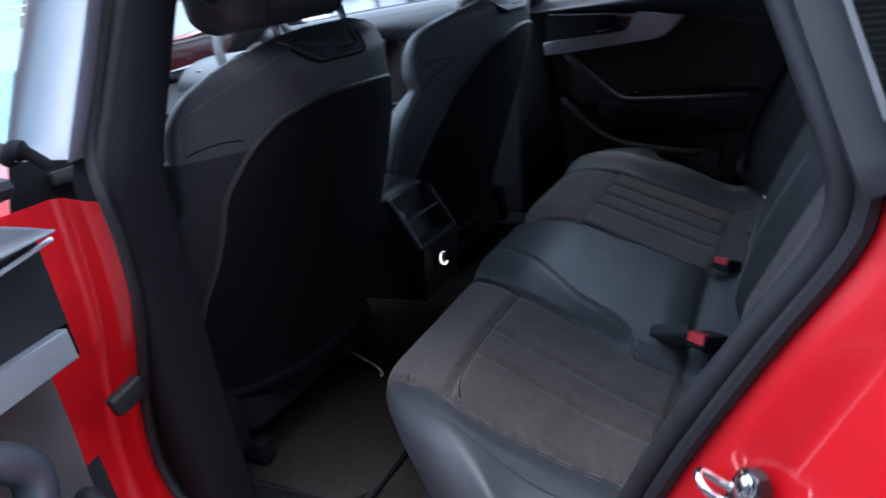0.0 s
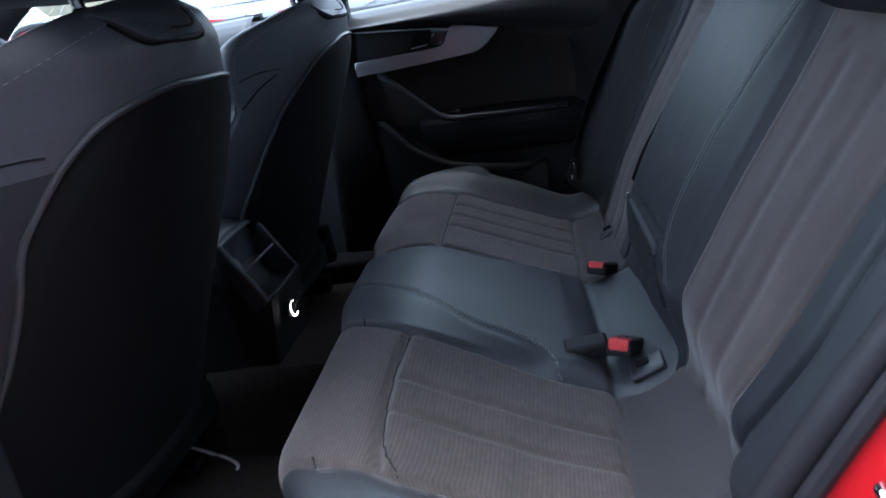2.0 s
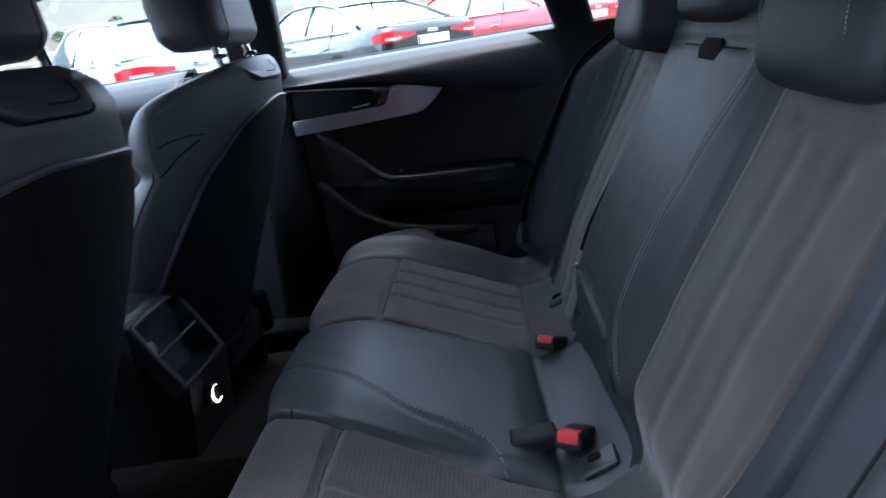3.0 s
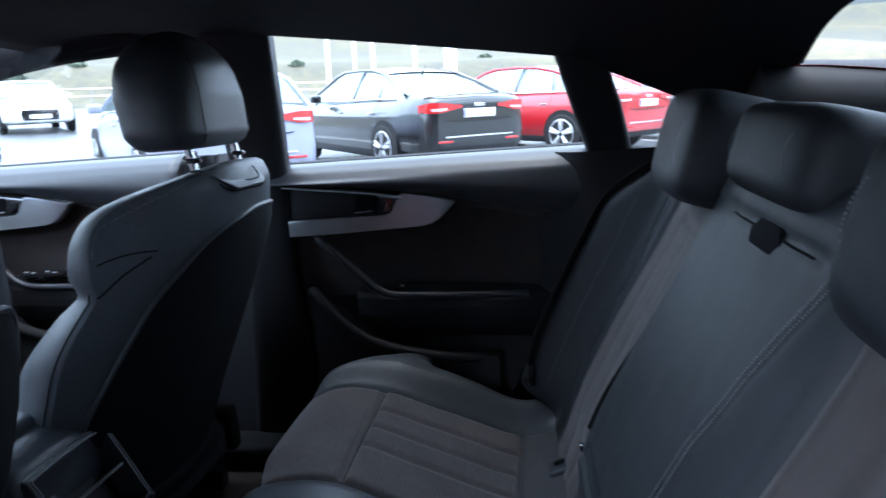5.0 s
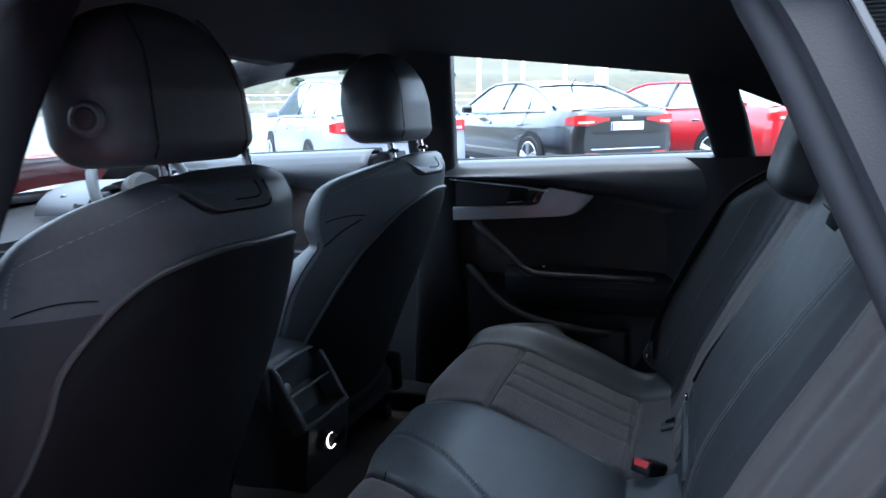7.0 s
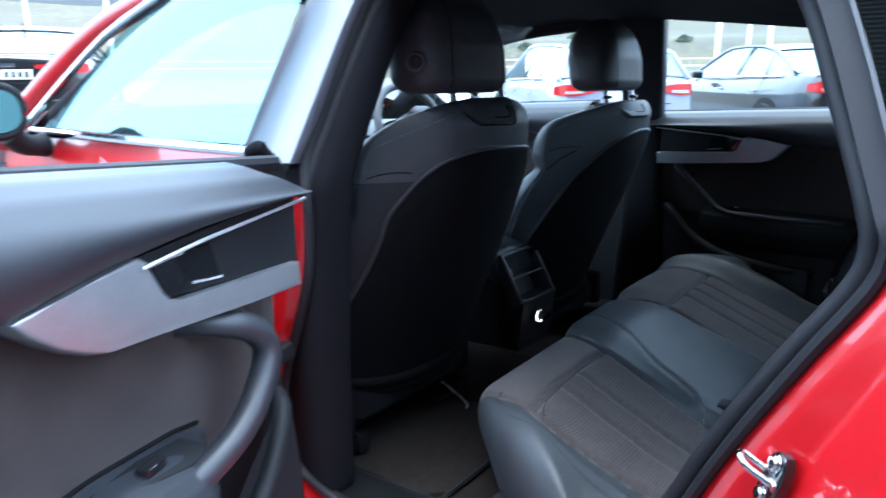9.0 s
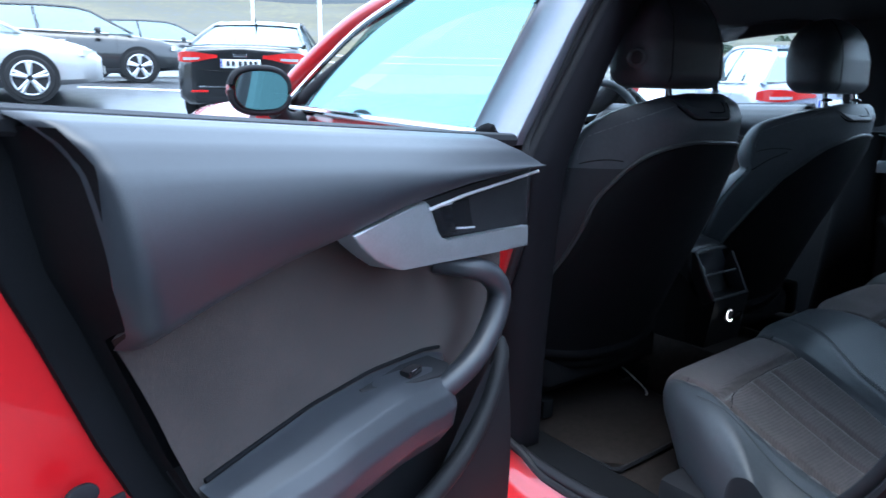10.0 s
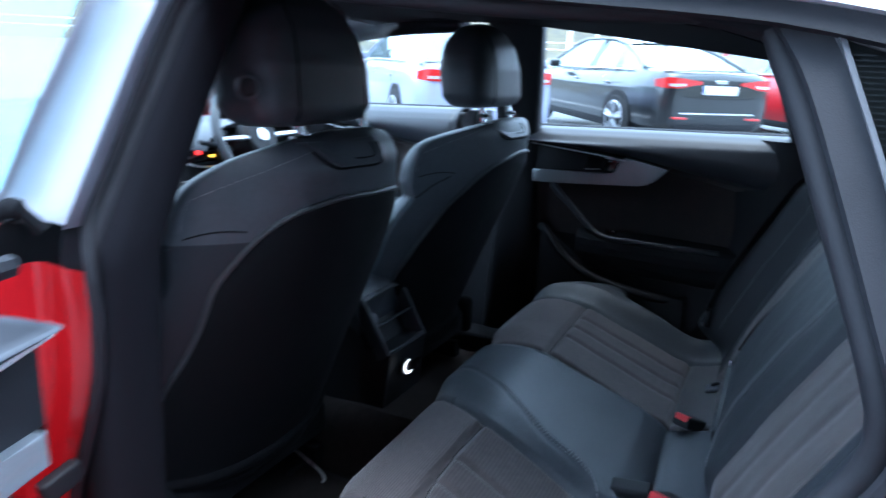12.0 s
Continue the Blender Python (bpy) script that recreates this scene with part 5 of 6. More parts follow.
    for o in (-0.082, 0.088):
        part("headrest_seam", tube([Vector((hx + o * (1 - 0.35 * max(0, k - 0.4)), 0.650 + dy + 0.020 * k - float(np.interp(k, [0, 0.04, 0.12, 0.45, 0.7, 0.88, 0.97], [0.045, 0.058, 0.068, 0.072, 0.066, 0.050, 0.030])) * 0.985 + 0.004 * smooth(0.6, 0.9, k), 1.103 + 0.203 * k)) for k in [0.04 + 0.9 * i / 24 for i in range(25)]], 0.0011, 6), BACKSHELL, hr)
    for o in (-0.086, 0.086):
        part("post", tube([(cx + o, 0.615 + dy, 1.06), (cx + o, 0.625 + dy, 1.12)], 0.0075, 10), CHROME, t, "chrome headrest post")
        part("post_collar", disc((cx + o, 0.615 + dy, 1.080), 0.014, 0.008, (0, 0, 1), 20, 0.003), GLOSSBLACK, t)
    return t


front_seat(-1)
front_seat(1)

# ---- centre console with rear vents ----
cons = thing("centre_console", "dark centre console with rear air vents and lit power socket", "console")
CX = 0.028
part("console_body", loft([[(CX - w, y, 0.36), (CX - w, y, z - 0.02), (CX - w + 0.02, y, z), (CX + w - 0.02, y, z), (CX + w, y, z - 0.02), (CX + w, y, 0.36)] for y, w, z in ((0.735, 0.085, 0.48), (0.80, 0.085, 0.60), (0.86, 0.095, 0.675), (1.2, 0.10, 0.675), (1.5, 0.11, 0.66), (1.75, 0.13, 0.75))]), HARD, cons, "dark console body")
part("armrest_lid", rbox((CX, 1.0, 0.695), (0.17, 0.30, 0.05), 0.018, 3), LEATHER, cons, "leather armrest lid")


def face(a, b, d=0.0):
    """A point of the vent face: a across, b up it, d out of it."""
    return Vector((CX + a, 0.715 + 0.085 * b / 0.155 - d * 0.88, 0.525 + 0.150 * b / 0.155 + d * 0.48))


out_ring = [(-0.085, 0.030), (-0.075, 0.010), (0.082, 0.010), (0.094, 0.030), (0.099, 0.128), (0.088, 0.147), (-0.072, 0.147), (-0.083, 0.128)]
frame_rings = []
for scale_, d in ((1.0, -0.03), (1.0, -0.004), (0.99, 0.003), (0.965, 0.006), (0.935, 0.006), (0.928, 0.002), (0.915, 0.002), (0.908, 0.006), (0.875, 0.006), (0.858, 0.0), (0.85, -0.045)):
    frame_rings.append(spline([tuple(face(a * scale_, 0.079 + (b - 0.079) * scale_, d)) for a, b in out_ring], 56, closed=True))
part("vent_surround", loft(frame_rings, caps=False), SOFT, cons, "dark vent surround with a fine groove", sharp=60)
part("console_shoulder", loft([[(CX - w, y, z - 0.09), (CX - w, y, z - 0.018), (CX - w + 0.005, y, z - 0.006), (CX - w + 0.018, y, z), (CX, y, z + 0.003), (CX + w - 0.018, y, z), (CX + w - 0.005, y, z - 0.006), (CX + w, y, z - 0.018), (CX + w, y, z - 0.09)] for y, w, z in ((0.796, 0.092, 0.668), (0.806, 0.094, 0.681), (0.825, 0.094, 0.692), (0.85, 0.094, 0.699), (0.862, 0.092, 0.698))]), SOFT, cons, "rounded dark shoulder above the vents", sharp=60)
for b0, b1 in ((0.020, 0.077), (0.081, 0.138)):
    v_ = part("air_vent", slab([(-0.072, b0), (0.081, b0), (0.084, b1), (-0.070, b1)], lambda a, b, d: face(a, b, d - 0.042), 0.003, 0.0), BACKSHELL, cons, "black air vent cell")
part("vent_tab", rbox(tuple(face(-0.052, 0.096, -0.012)), (0.018, 0.010, 0.022), 0.004, m=pose(0, 0, 0, -30, 0, 0)), SOFT, cons, "grip of the vent")
part("vent_crossbar", tube([face(-0.070, 0.079, -0.001), face(0.081, 0.079, -0.001)], 0.0030, 8), SATIN, cons, "satin cross bar")
part("lower_face", loft([[(CX - 0.085, 0.74, 0.36), (CX + 0.085, 0.74, 0.36), (CX + 0.085, 0.80, 0.36), (CX - 0.085, 0.80, 0.36)], [(CX - 0.085, 0.712, 0.542), (CX + 0.085, 0.712, 0.542), (CX + 0.085, 0.80, 0.542), (CX - 0.085, 0.80, 0.542)]]), HARD, cons)
sock = part("power_socket", disc((0.004, 0.713, 0.494), 0.020, 0.010, (0, -0.95, -0.15), 28, 0.003), HARD, cons, "round power socket")
ringp = [Vector((0.004 + 0.0150 * math.cos(a), 0.7000 + 0.002 * math.sin(a), 0.4935 + 0.0155 * math.sin(a))) for a in [radians(58 + 250 * i / 40) for i in range(41)]]
part("socket_ring", tube(ringp, 0.0014, 8), RINGGLOW, sock, "lit white ring")
part("socket_flap", rbox((0.045, 0.706, 0.482), (0.05, 0.006, 0.026), 0.003, m=pose(0, 0, 0, 8, 0, 0)), GLOSSBLACK, cons, "small dark socket flap")

# cable on the floor
cable = thing("loose_cable", "thin white strap end lying on the footwell mat", "cable")
part("strap_end", tube(spline([(-0.196, 0.900, 0.322), (-0.197, 0.875, 0.314), (-0.199, 0.845, 0.301), (-0.202, 0.815, 0.287), (-0.212, 0.796, 0.281), (-0.226, 0.79, 0.280)], 30), [0.006] * 14 + [0.003] * 16, 8, flat=0.5), WHITE, cable)
part("metal_clip", rbox((-0.235, 0.86, 0.300), (0.05, 0.012, 0.012), 0.004), HARD, cable)
lever_ = thing("seat_release_bar", "thin bright release bar under the front seat", "lever")
part("bar", tube([(-0.235, 0.80, 0.475), (-0.215, 0.83, 0.43)], 0.003, 8), STEEL, lever_)

# ---- dashboard and steering wheel ----
dash = thing("dashboard", "dark dashboard with glowing instrument display", "dashboard")
part("dash_top", grid(lambda u, v: ((u - 0.5) * 1.44, 1.62 + 0.40 * v, 0.90 + 0.06 * math.sin(math.pi * v * 0.6) + 0.035 * dip(u, 0.76, 0.12) * (1 - v)), 40, 16), HARD, dash, "dark dashboard top")
part("dash_front", grid(lambda u, v: ((u - 0.5) * 1.44, 1.62 + 0.10 * (1 - v) ** 2, 0.52 + 0.38 * v), 30, 12), HARD, dash)
part("instrument_hood", loft([[(0.37 + 0.17 * math.cos(a), y, 0.945 + 0.085 * math.sin(a)) for a in [math.pi * i / 16 for i in range(17)]] for y in (1.53, 1.60, 1.72)], closed=False), SOFT, dash, "arched instrument hood")
part("display", rbox((0.37, 1.64, 0.945), (0.28, 0.02, 0.11), 0.006), GLOSSBLACK, dash, "dark instrument display")
part("display_red", rbox((0.255, 1.627, 0.935), (0.022, 0.004, 0.022), 0.001), DASHGLOW_R, dash, "red display patch")
part("display_amber", rbox((0.31, 1.627, 0.915), (0.018, 0.004, 0.008), 0.001), DASHGLOW_Y, dash, "amber display patch")
part("display_red", rbox((0.40, 1.627, 0.945), (0.02, 0.004, 0.02), 0.001), DASHGLOW_R, dash)
part("decor_strip", rbox((0.15, 1.615, 0.83), (1.0, 0.02, 0.035), 0.004), PIPING, dash, "dark decor strip")
for x in (0.0, 0.12, 0.66, -0.62):
    part("vent_ring", tube([(x + 0.045 * math.cos(a), 1.612, 0.86 + 0.022 * math.sin(a)) for a in [2 * math.pi * i / 28 for i in range(28)]], 0.003, 6, closed=True), PIPING, dash, "dark vent outline")
wheel = thing("steering_wheel", "dark leather steering wheel with silver spokes", "steering wheel")
WX = 0.375
WM = Matrix.Translation((WX, 1.47, 0.985)) @ pose(0, 0, 0, 68, 0, 0)
part("rim", tube([WM @ Vector((0.18 * math.cos(a), 0.18 * math.sin(a), 0)) for a in [2 * math.pi * i / 60 for i in range(60)]], 0.015, 10, closed=True), LEATHER, wheel, "leather rim")
part("hub", disc(WM @ Vector((0, 0, -0.03)), 0.07, 0.04, tuple(WM.to_3x3() @ Vector((0, 0, 1))), 30, 0.012), HARD, wheel)
for a in (0, 180, 270):
    c, s = math.cos(radians(a)), math.sin(radians(a))
    part("spoke", tube([WM @ Vector((0.06 * c, 0.06 * s, -0.01)), WM @ Vector((0.175 * c, 0.175 * s, 0))], [0.018, 0.012], 8, flat=0.5), BRIGHT if a != 270 else HARD, wheel, "satin silver spoke" if a != 270 else "")
part("column", tube([(WX, 1.49, 0.97), (WX, 1.66, 0.90)], 0.05, 12), HARD, wheel)
part("hub_badge", disc(WM @ Vector((0, 0, 0.008)), 0.022, 0.005, tuple(WM.to_3x3() @ Vector((0, 0, 1))), 24, 0.002), BRIGHT, wheel, "small bright hub disc")
for s in (-1, 1):
    part("stalk", tube([(WX + s * 0.05, 1.55, 0.94), (WX + s * 0.20, 1.53, 0.975)], [0.010, 0.008], 8), HARD, wheel, "black control stalk")
part("display_frame", tube(spline([(0.20, 1.615, 0.90), (0.26, 1.612, 0.885), (0.37, 1.61, 0.88), (0.48, 1.612, 0.885), (0.54, 1.615, 0.90)], 24), 0.004, 8), BRIGHT, dash, "bright arc below the display")
for k in range(4):
    part("dial_mark", rbox((0.285 + 0.012 * k, 1.627, 0.962 - 0.004 * k), (0.007, 0.004, 0.004), 0.0), WHITE, dash)


# ---- the car's own front half, seen from outside ----
far_bar("pillar_cover_gloss", [(0.742, 0.915, 0.985), (0.735, 0.903, 1.02), (0.712, 0.868, 1.12), (0.690, 0.835, 1.22), (0.648, 0.790, 1.345)], 0.792, 0, PILLAR, "glossy grey middle pillar cover", -0.02, -1)
front_outer = thing("front_door_outer", "closed red front door with clear window and chrome sill", "car door")


def skin(u, v):
    y = 0.80 + 1.0 * u
    z = 0.25 + 0.755 * v + 0.035 * u * v
    return (-(0.93 - 0.105 * v ** 3 - 0.05 * (1 - v) ** 2 + 0.05 * u * v ** 2), y, z)


part("door_skin", grid(skin, 20, 24), RED, front_outer, "glossy red door skin")
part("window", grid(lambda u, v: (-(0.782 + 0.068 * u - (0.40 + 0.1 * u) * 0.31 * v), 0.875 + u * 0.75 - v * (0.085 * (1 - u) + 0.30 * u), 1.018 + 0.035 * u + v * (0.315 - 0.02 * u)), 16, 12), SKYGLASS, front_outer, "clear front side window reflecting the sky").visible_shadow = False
part("sill_trim", tube([(-0.822, 0.775, 1.008), (-0.835, 1.0, 1.018), (-0.855, 1.3, 1.034), (-0.875, 1.63, 1.054)], [0.009, 0.010, 0.010, 0.008], 8), CHROME, front_outer, "bright chrome window sill strip")
part("sill_end", tube(spline([(-0.825, 0.80, 1.006), (-0.822, 0.775, 1.016), (-0.812, 0.765, 1.004), (-0.80, 0.755, 0.985)], 12), [0.014] * 6 + [0.009] * 6, 12), BACKSHELL, front_outer, "black rubber sill end piece")
part("window_frame_strip", tube(spline([(-0.882, 1.66, 1.058), (-0.82, 1.56, 1.16), (-0.755, 1.42, 1.27), (-0.70, 1.25, 1.345)], 24), 0.009, 8), CHROME, front_outer, "bright chrome front edge of the window")
part("pillar_skin", tube(spline([(-0.90, 1.80, 1.02), (-0.82, 1.63, 1.17), (-0.74, 1.46, 1.29), (-0.665, 1.22, 1.37)], 24), 0.028, 10), RED, front_outer, "red front pillar skin")

mirror = thing("door_mirror", "red and black door mirror beside the front window", "mirror", "door mirrors")


def shell(cx, cy, cz, w, h, d, parent, mat, name, label):
    rings = []
    for i in range(13):
        t = i / 12
        k = math.sqrt(max(0.02, 1 - t ** 2.2))
        rings.append([(cx + w * k * math.copysign(abs(math.cos(a)) ** 0.75, math.cos(a)), cy + d * t, cz + h * k * math.copysign(abs(math.sin(a)) ** 0.75, math.sin(a)) * (0.85 + 0.15 * (math.cos(a) if w > 0 else -math.cos(a)))) for a in [2 * math.pi * j / 32 for j in range(32)]])
    return part(name, loft(rings), mat, parent, label)


shell(-1.016, 1.515, 1.098, 0.082, 0.058, 0.10, mirror, RED, "shell", "red painted mirror cap")
part("surround", tube([(-1.016 + 0.081 * math.copysign(abs(math.cos(a)) ** 0.75, math.cos(a)), 1.503, 1.098 + 0.058 * math.copysign(abs(math.sin(a)) ** 0.75, math.sin(a))) for a in [2 * math.pi * j / 40 for j in range(40)]], 0.0095, 10, closed=True), HARD, mirror, "black mirror surround")
part("mirror_glass", slab([(0.074 * math.copysign(abs(math.cos(a)) ** 0.75, math.cos(a)), 0.050 * math.copysign(abs(math.sin(a)) ** 0.75, math.sin(a))) for a in [2 * math.pi * j / 32 for j in range(32)]], lambda a, b, d: Vector((-1.016 + a, 1.494 - d + 0.05 * a, 1.098 + b)), 0.004, 0.0), DIMMIRROR, mirror, "mirror glass")
part("foot", tube(spline([(-0.96, 1.53, 1.045), (-0.93, 1.54, 1.02), (-0.88, 1.56, 1.015)], 10), [0.03, 0.028, 0.026, 0.026, 0.026, 0.026, 0.026, 0.026, 0.028, 0.03], 10), HARD, mirror)
mirror2 = thing("door_mirror", "red and black door mirror beyond the far front window", "mirror", "door mirrors")
shell(0.965, 1.778, 1.118, -0.108, 0.062, 0.13, mirror2, RED, "shell", "red painted mirror cap")
part("surround", tube([(0.975 + 0.108 * math.copysign(abs(math.cos(a)) ** 0.75, math.cos(a)), 1.770 - 0.03 * math.cos(a), 1.115 + 0.060 * math.copysign(abs(math.sin(a)) ** 0.75, math.sin(a))) for a in [2 * math.pi * j / 40 for j in range(40)]], 0.010, 8, closed=True), HARD, mirror2, "black mirror surround")
part("mirror_glass", slab([(0.100 * math.copysign(abs(math.cos(a)) ** 0.75, math.cos(a)), 0.053 * math.copysign(abs(math.sin(a)) ** 0.75, math.sin(a))) for a in [2 * math.pi * j / 32 for j in range(32)]], lambda a, b, d: Vector((0.975 + a, 1.761 - d - 0.25 * a + 0.16 * b, 1.115 + b)), 0.004, 0.0), CLEARMIRROR, mirror2, "mirror glass")
part("foot", tube([(0.88, 1.79, 1.06), (0.80, 1.80, 1.03)], 0.028, 10), HARD, mirror2)

nose = thing("car_nose", "glossy red bonnet and front wings", "car")


def hood(u, v):
    a = 2 * u - 1
    y = 1.86 + 1.35 * v - 0.12 * a * a * v
    k = abs(a)
    z = 1.105 - 0.05 * v - 0.16 * v ** 5 + 0.030 * dip(k, 0.62, 0.10) * (1 - v) - 0.02 * k ** 2 - 0.55 * max(0, k - 0.92) ** 1.5 * 6
    return (a * (0.93 - 0.06 * v ** 4), y, z)


part("bonnet", grid(hood, 60, 24), RED, nose, "glossy red bonnet")
for s in (-1, 1):
    part("front_wing", grid(lambda u, v, s=s: (s * (0.935 - 0.02 * v ** 3 - 0.30 * max(0, u - 0.6) ** 2), 1.80 + 1.28 * u, 0.30 + (0.665 - 0.06 * u ** 2) * v), 20, 14), RED, nose, "red front wing")
    part("headlamp", slab([(0.0, 0.0), (0.22, 0.03), (0.26, 0.09), (0.05, 0.10)], lambda a, b, d, s=s: Vector((s * (0.86 - a * 0.5), 2.92 + a * 0.5 + d, 0.66 + b)), 0.03, 0.01), LAMPCLEAR, nose, "clear headlamp")
part("nose_panel", grid(lambda u, v: ((u - 0.5) * 1.62, 3.20 - 0.25 * (2 * u - 1) ** 2, 0.25 + 0.46 * v), 16, 8), RED, nose)
part("cowl", rbox((0, 1.93, 0.985), (1.5, 0.16, 0.02), 0.005), HARD, nose, "black cowl below the windscreen")


# ---- the lot ----
def rise(x, y):
    """The lot climbs gently ahead of the car."""
    return (0.68 * smooth(8.0, 14.0, y) - 0.035 * smooth(3.0, 8.0, y)) * smooth(12.0, 6.0, x) + 0.22 * smooth(6.0, 16.0, y) * smooth(6.0, 12.0, x)


def lot(u, v):
    r, a = 60 * u ** 1.6, 2 * math.pi * v
    x, y = r * math.cos(a), r * math.sin(a)
    return (x, y, rise(x, y))


ground = part("ground", grid(lot, 50, 72), ASPHALT, None)
tagged(ground, "wet dark asphalt of an outdoor car park", "ground", kind="structure")


def line(name, a, b, w):
    a, b = Vector((*a, 0)), Vector((*b, 0))
    s = (b - a).normalized().cross(Vector((0, 0, 1))) * w / 2
    rings = []
    for i in range(13):
        p = a.lerp(b, i / 12)
        rings.append([(q.x, q.y, rise(q.x, q.y) + h) for q, h in ((p - s, -0.01), (p - s, 0.006), (p + s, 0.006), (p + s, -0.01))])
    ob = part(name, loft(rings), PAINTLINE, None)
    return tagged(ob, "white painted parking bay line", "road marking", "bay lines", "structure")


line("bay_line", (0.2, 13.4), (3.4, 12.2), 0.11)
for i in range(5):
    c, s = math.cos(radians(40)), math.sin(radians(40))
    bx, by = 8.2 - 1.0 * (i - 2) * 0.7, 0.0 + 2.3 * (i - 2)
    line("bay_line", (bx, by), (bx + 4.6 * c, by + 4.6 * s), 0.10)


def land(u, v):
    r, a = 58 + 560 * u ** 1.5, 2 * math.pi * v
    x, y = r * math.cos(a), r * math.sin(a)
    n = noise.fractal((x * 0.008, y * 0.008, 1.7), 1.0, 2.0, 4)
    base = rise(60 * math.cos(a), 60 * math.sin(a))
    z = base + 3.6 * smooth(0, 14, r - 58) + 15 * smooth(72, 150, r) + 60 * smooth(90, 600, r) * (0.75 + 0.35 * n) + 0.5 * noise.noise((x * 0.1, y * 0.1, 0)) * smooth(0, 20, r - 58)
    return (x, y, z - 0.3 * (u == 0))


def bank(u, v):
    return land(u * 0.19, v)


verge = part("verge", grid(bank, 20, 160), GRASS, None)
tagged(verge, "dry yellow grass bank round the car park", "ground", kind="structure")
hills = part("backdrop_hills", grid(lambda u, v: Vector(land(0.185 + u * 0.815, v)) - Vector((0, 0, 0.05)), 30, 160), HILL, None)
tagged(hills, "hazy grey-green hills behind the car park", "hills", kind="structure")


def bush(az, dist, size):
    a = radians(az)
    x, y = dist * math.cos(a), dist * math.sin(a)
    z = rise(x, y) + 3.6 * smooth(0, 14, dist - 58) - 0.2
    t = thing("bush", "round dark green bush on the grass bank", "bush", "bushes on the bank", m=Matrix.Translation((x, y, z)))
    rnd = random.Random(int(az * 10))
    bm = bmesh.new()
    for _ in range(260):
        th, ph, rr = rnd.uniform(0, 6.28), rnd.uniform(0, 1.5), size * rnd.uniform(0.55, 1.0)
        c = Vector((rr * math.cos(th) * math.cos(ph), rr * math.sin(th) * math.cos(ph), 0.75 * rr * math.sin(ph) + 0.1))
        s = size * 0.16
        d1, d2 = Vector((rnd.uniform(-1, 1), rnd.uniform(-1, 1), rnd.uniform(-1, 1))) * s, Vector((rnd.uniform(-1, 1), rnd.uniform(-1, 1), rnd.uniform(-1, 1))) * s
        bm.faces.new([bm.verts.new(c + d1), bm.verts.new(c + d2), bm.verts.new(c - d1), bm.verts.new(c - d2)])
    part("foliage", bm, LEAF, t)
    part("stem", tube([(0, 0, -0.2), (0, 0, size * 0.5)], 0.05, 6), HILL, t)


for az, dist, size in ((41, 66, 1.5), (36.5, 70, 1.0), (33, 67, 0.9), (20.5, 69, 0.8), (47, 75, 1.6), (29, 74, 0.9), (24, 78, 1.0), (68, 72, 1.2), (80, 76, 1.1), (5, 75, 1.0), (61, 70, 0.9)):
    bush(az, dist, size)


def pole(az, dist, r, h, label="slim white flagpole at the edge of the car park", mat=POLEMAT):
    a = radians(az)
    x, y = dist * math.cos(a), dist * math.sin(a)
    t = thing("flagpole", label, "pole", "white poles", m=Matrix.Translation((x, y, rise(x, y))))
    part("shaft", tube([(0, 0, -0.3), (0, 0, h * 0.5), (0, 0, h)], [r, r * 0.9, r * 0.7], 12), mat, t)
    part("base", disc((0, 0, 0), r * 2.2, 0.12, (0, 0, 1), 16, 0.03), mat, t)
    part("finial", disc((0, 0, h), r * 1.3, r * 2, (0, 0, 1), 12, r * 0.4), mat, t)


for az, r in ((18.2, 0.13), (16.0, 0.11), (14.5, 0.12), (11.0, 0.12)):
    pole(az, 38, r, 9.0)
pole(8.1, 30, 0.30, 9.0, "thick white mast at the edge of the car park")
pole(45.9, 14, 0.19, 4.0, "grey post beside the parked cars", GREYPOST)
pole(49.2, 22, 0.16, 4.0, "grey post beside the parked cars", GREYPOST)
pole(71.5, 40, 0.10, 6.0)
pole(66.6, 34, 0.10, 8.0)

# fence along the verge
fence = thing("guard_fence", "low galvanised fence along the edge of the car park", "fence", m=Matrix.Identity(4))
arc = [radians(8 + 2.0 * i) for i in range(44)]
for zz in (0.45, 0.95):
    part("fence_rail", tube([(52 * math.cos(a), 52 * math.sin(a), rise(0, 52 * math.sin(a)) + zz) for a in arc], 0.05, 6), STEEL, fence)
for a in arc[::2]:
    part("fence_post", tube([(52 * math.cos(a), 52 * math.sin(a), rise(0, 52 * math.sin(a)) - 0.2), (52 * math.cos(a), 52 * math.sin(a), rise(0, 52 * math.sin(a)) + 1.05)], 0.05, 6), STEEL, fence)

# ribbed hall behind the camera, mirrored in the quarter glass
hall = thing("showroom_hall", "tall hall clad in dark ribbed metal sheet", "building", m=Matrix.Identity(4))
bm = bmesh.new()
prof = []
for i in range(130):
    z = i * 0.09
    prof += [(-6.5, z), (-6.5, z + 0.045), (-6.44, z + 0.055), (-6.44, z + 0.08)]
rings = [[(x, y, z) for x, z in prof] for y in (-16.0, -8.0, 2.2)]
part("ribbed_wall", loft(rings, closed=False), CLADDING, hall, sharp=20)
part("hall_body", rbox((-9.0, -6.9, 5.8), (4.9, 18.0, 11.7), 0.05), CLADDING, hall)
part("roof_edge", rbox((-6.5, -6.9, 11.72), (0.3, 18.2, 0.2), 0.02), POLEMAT, hall)


# ---- parked cars ----
def paint(name, color):
    return material(name, color, 0.3, coat=1.0, var=0.04, scale=4)


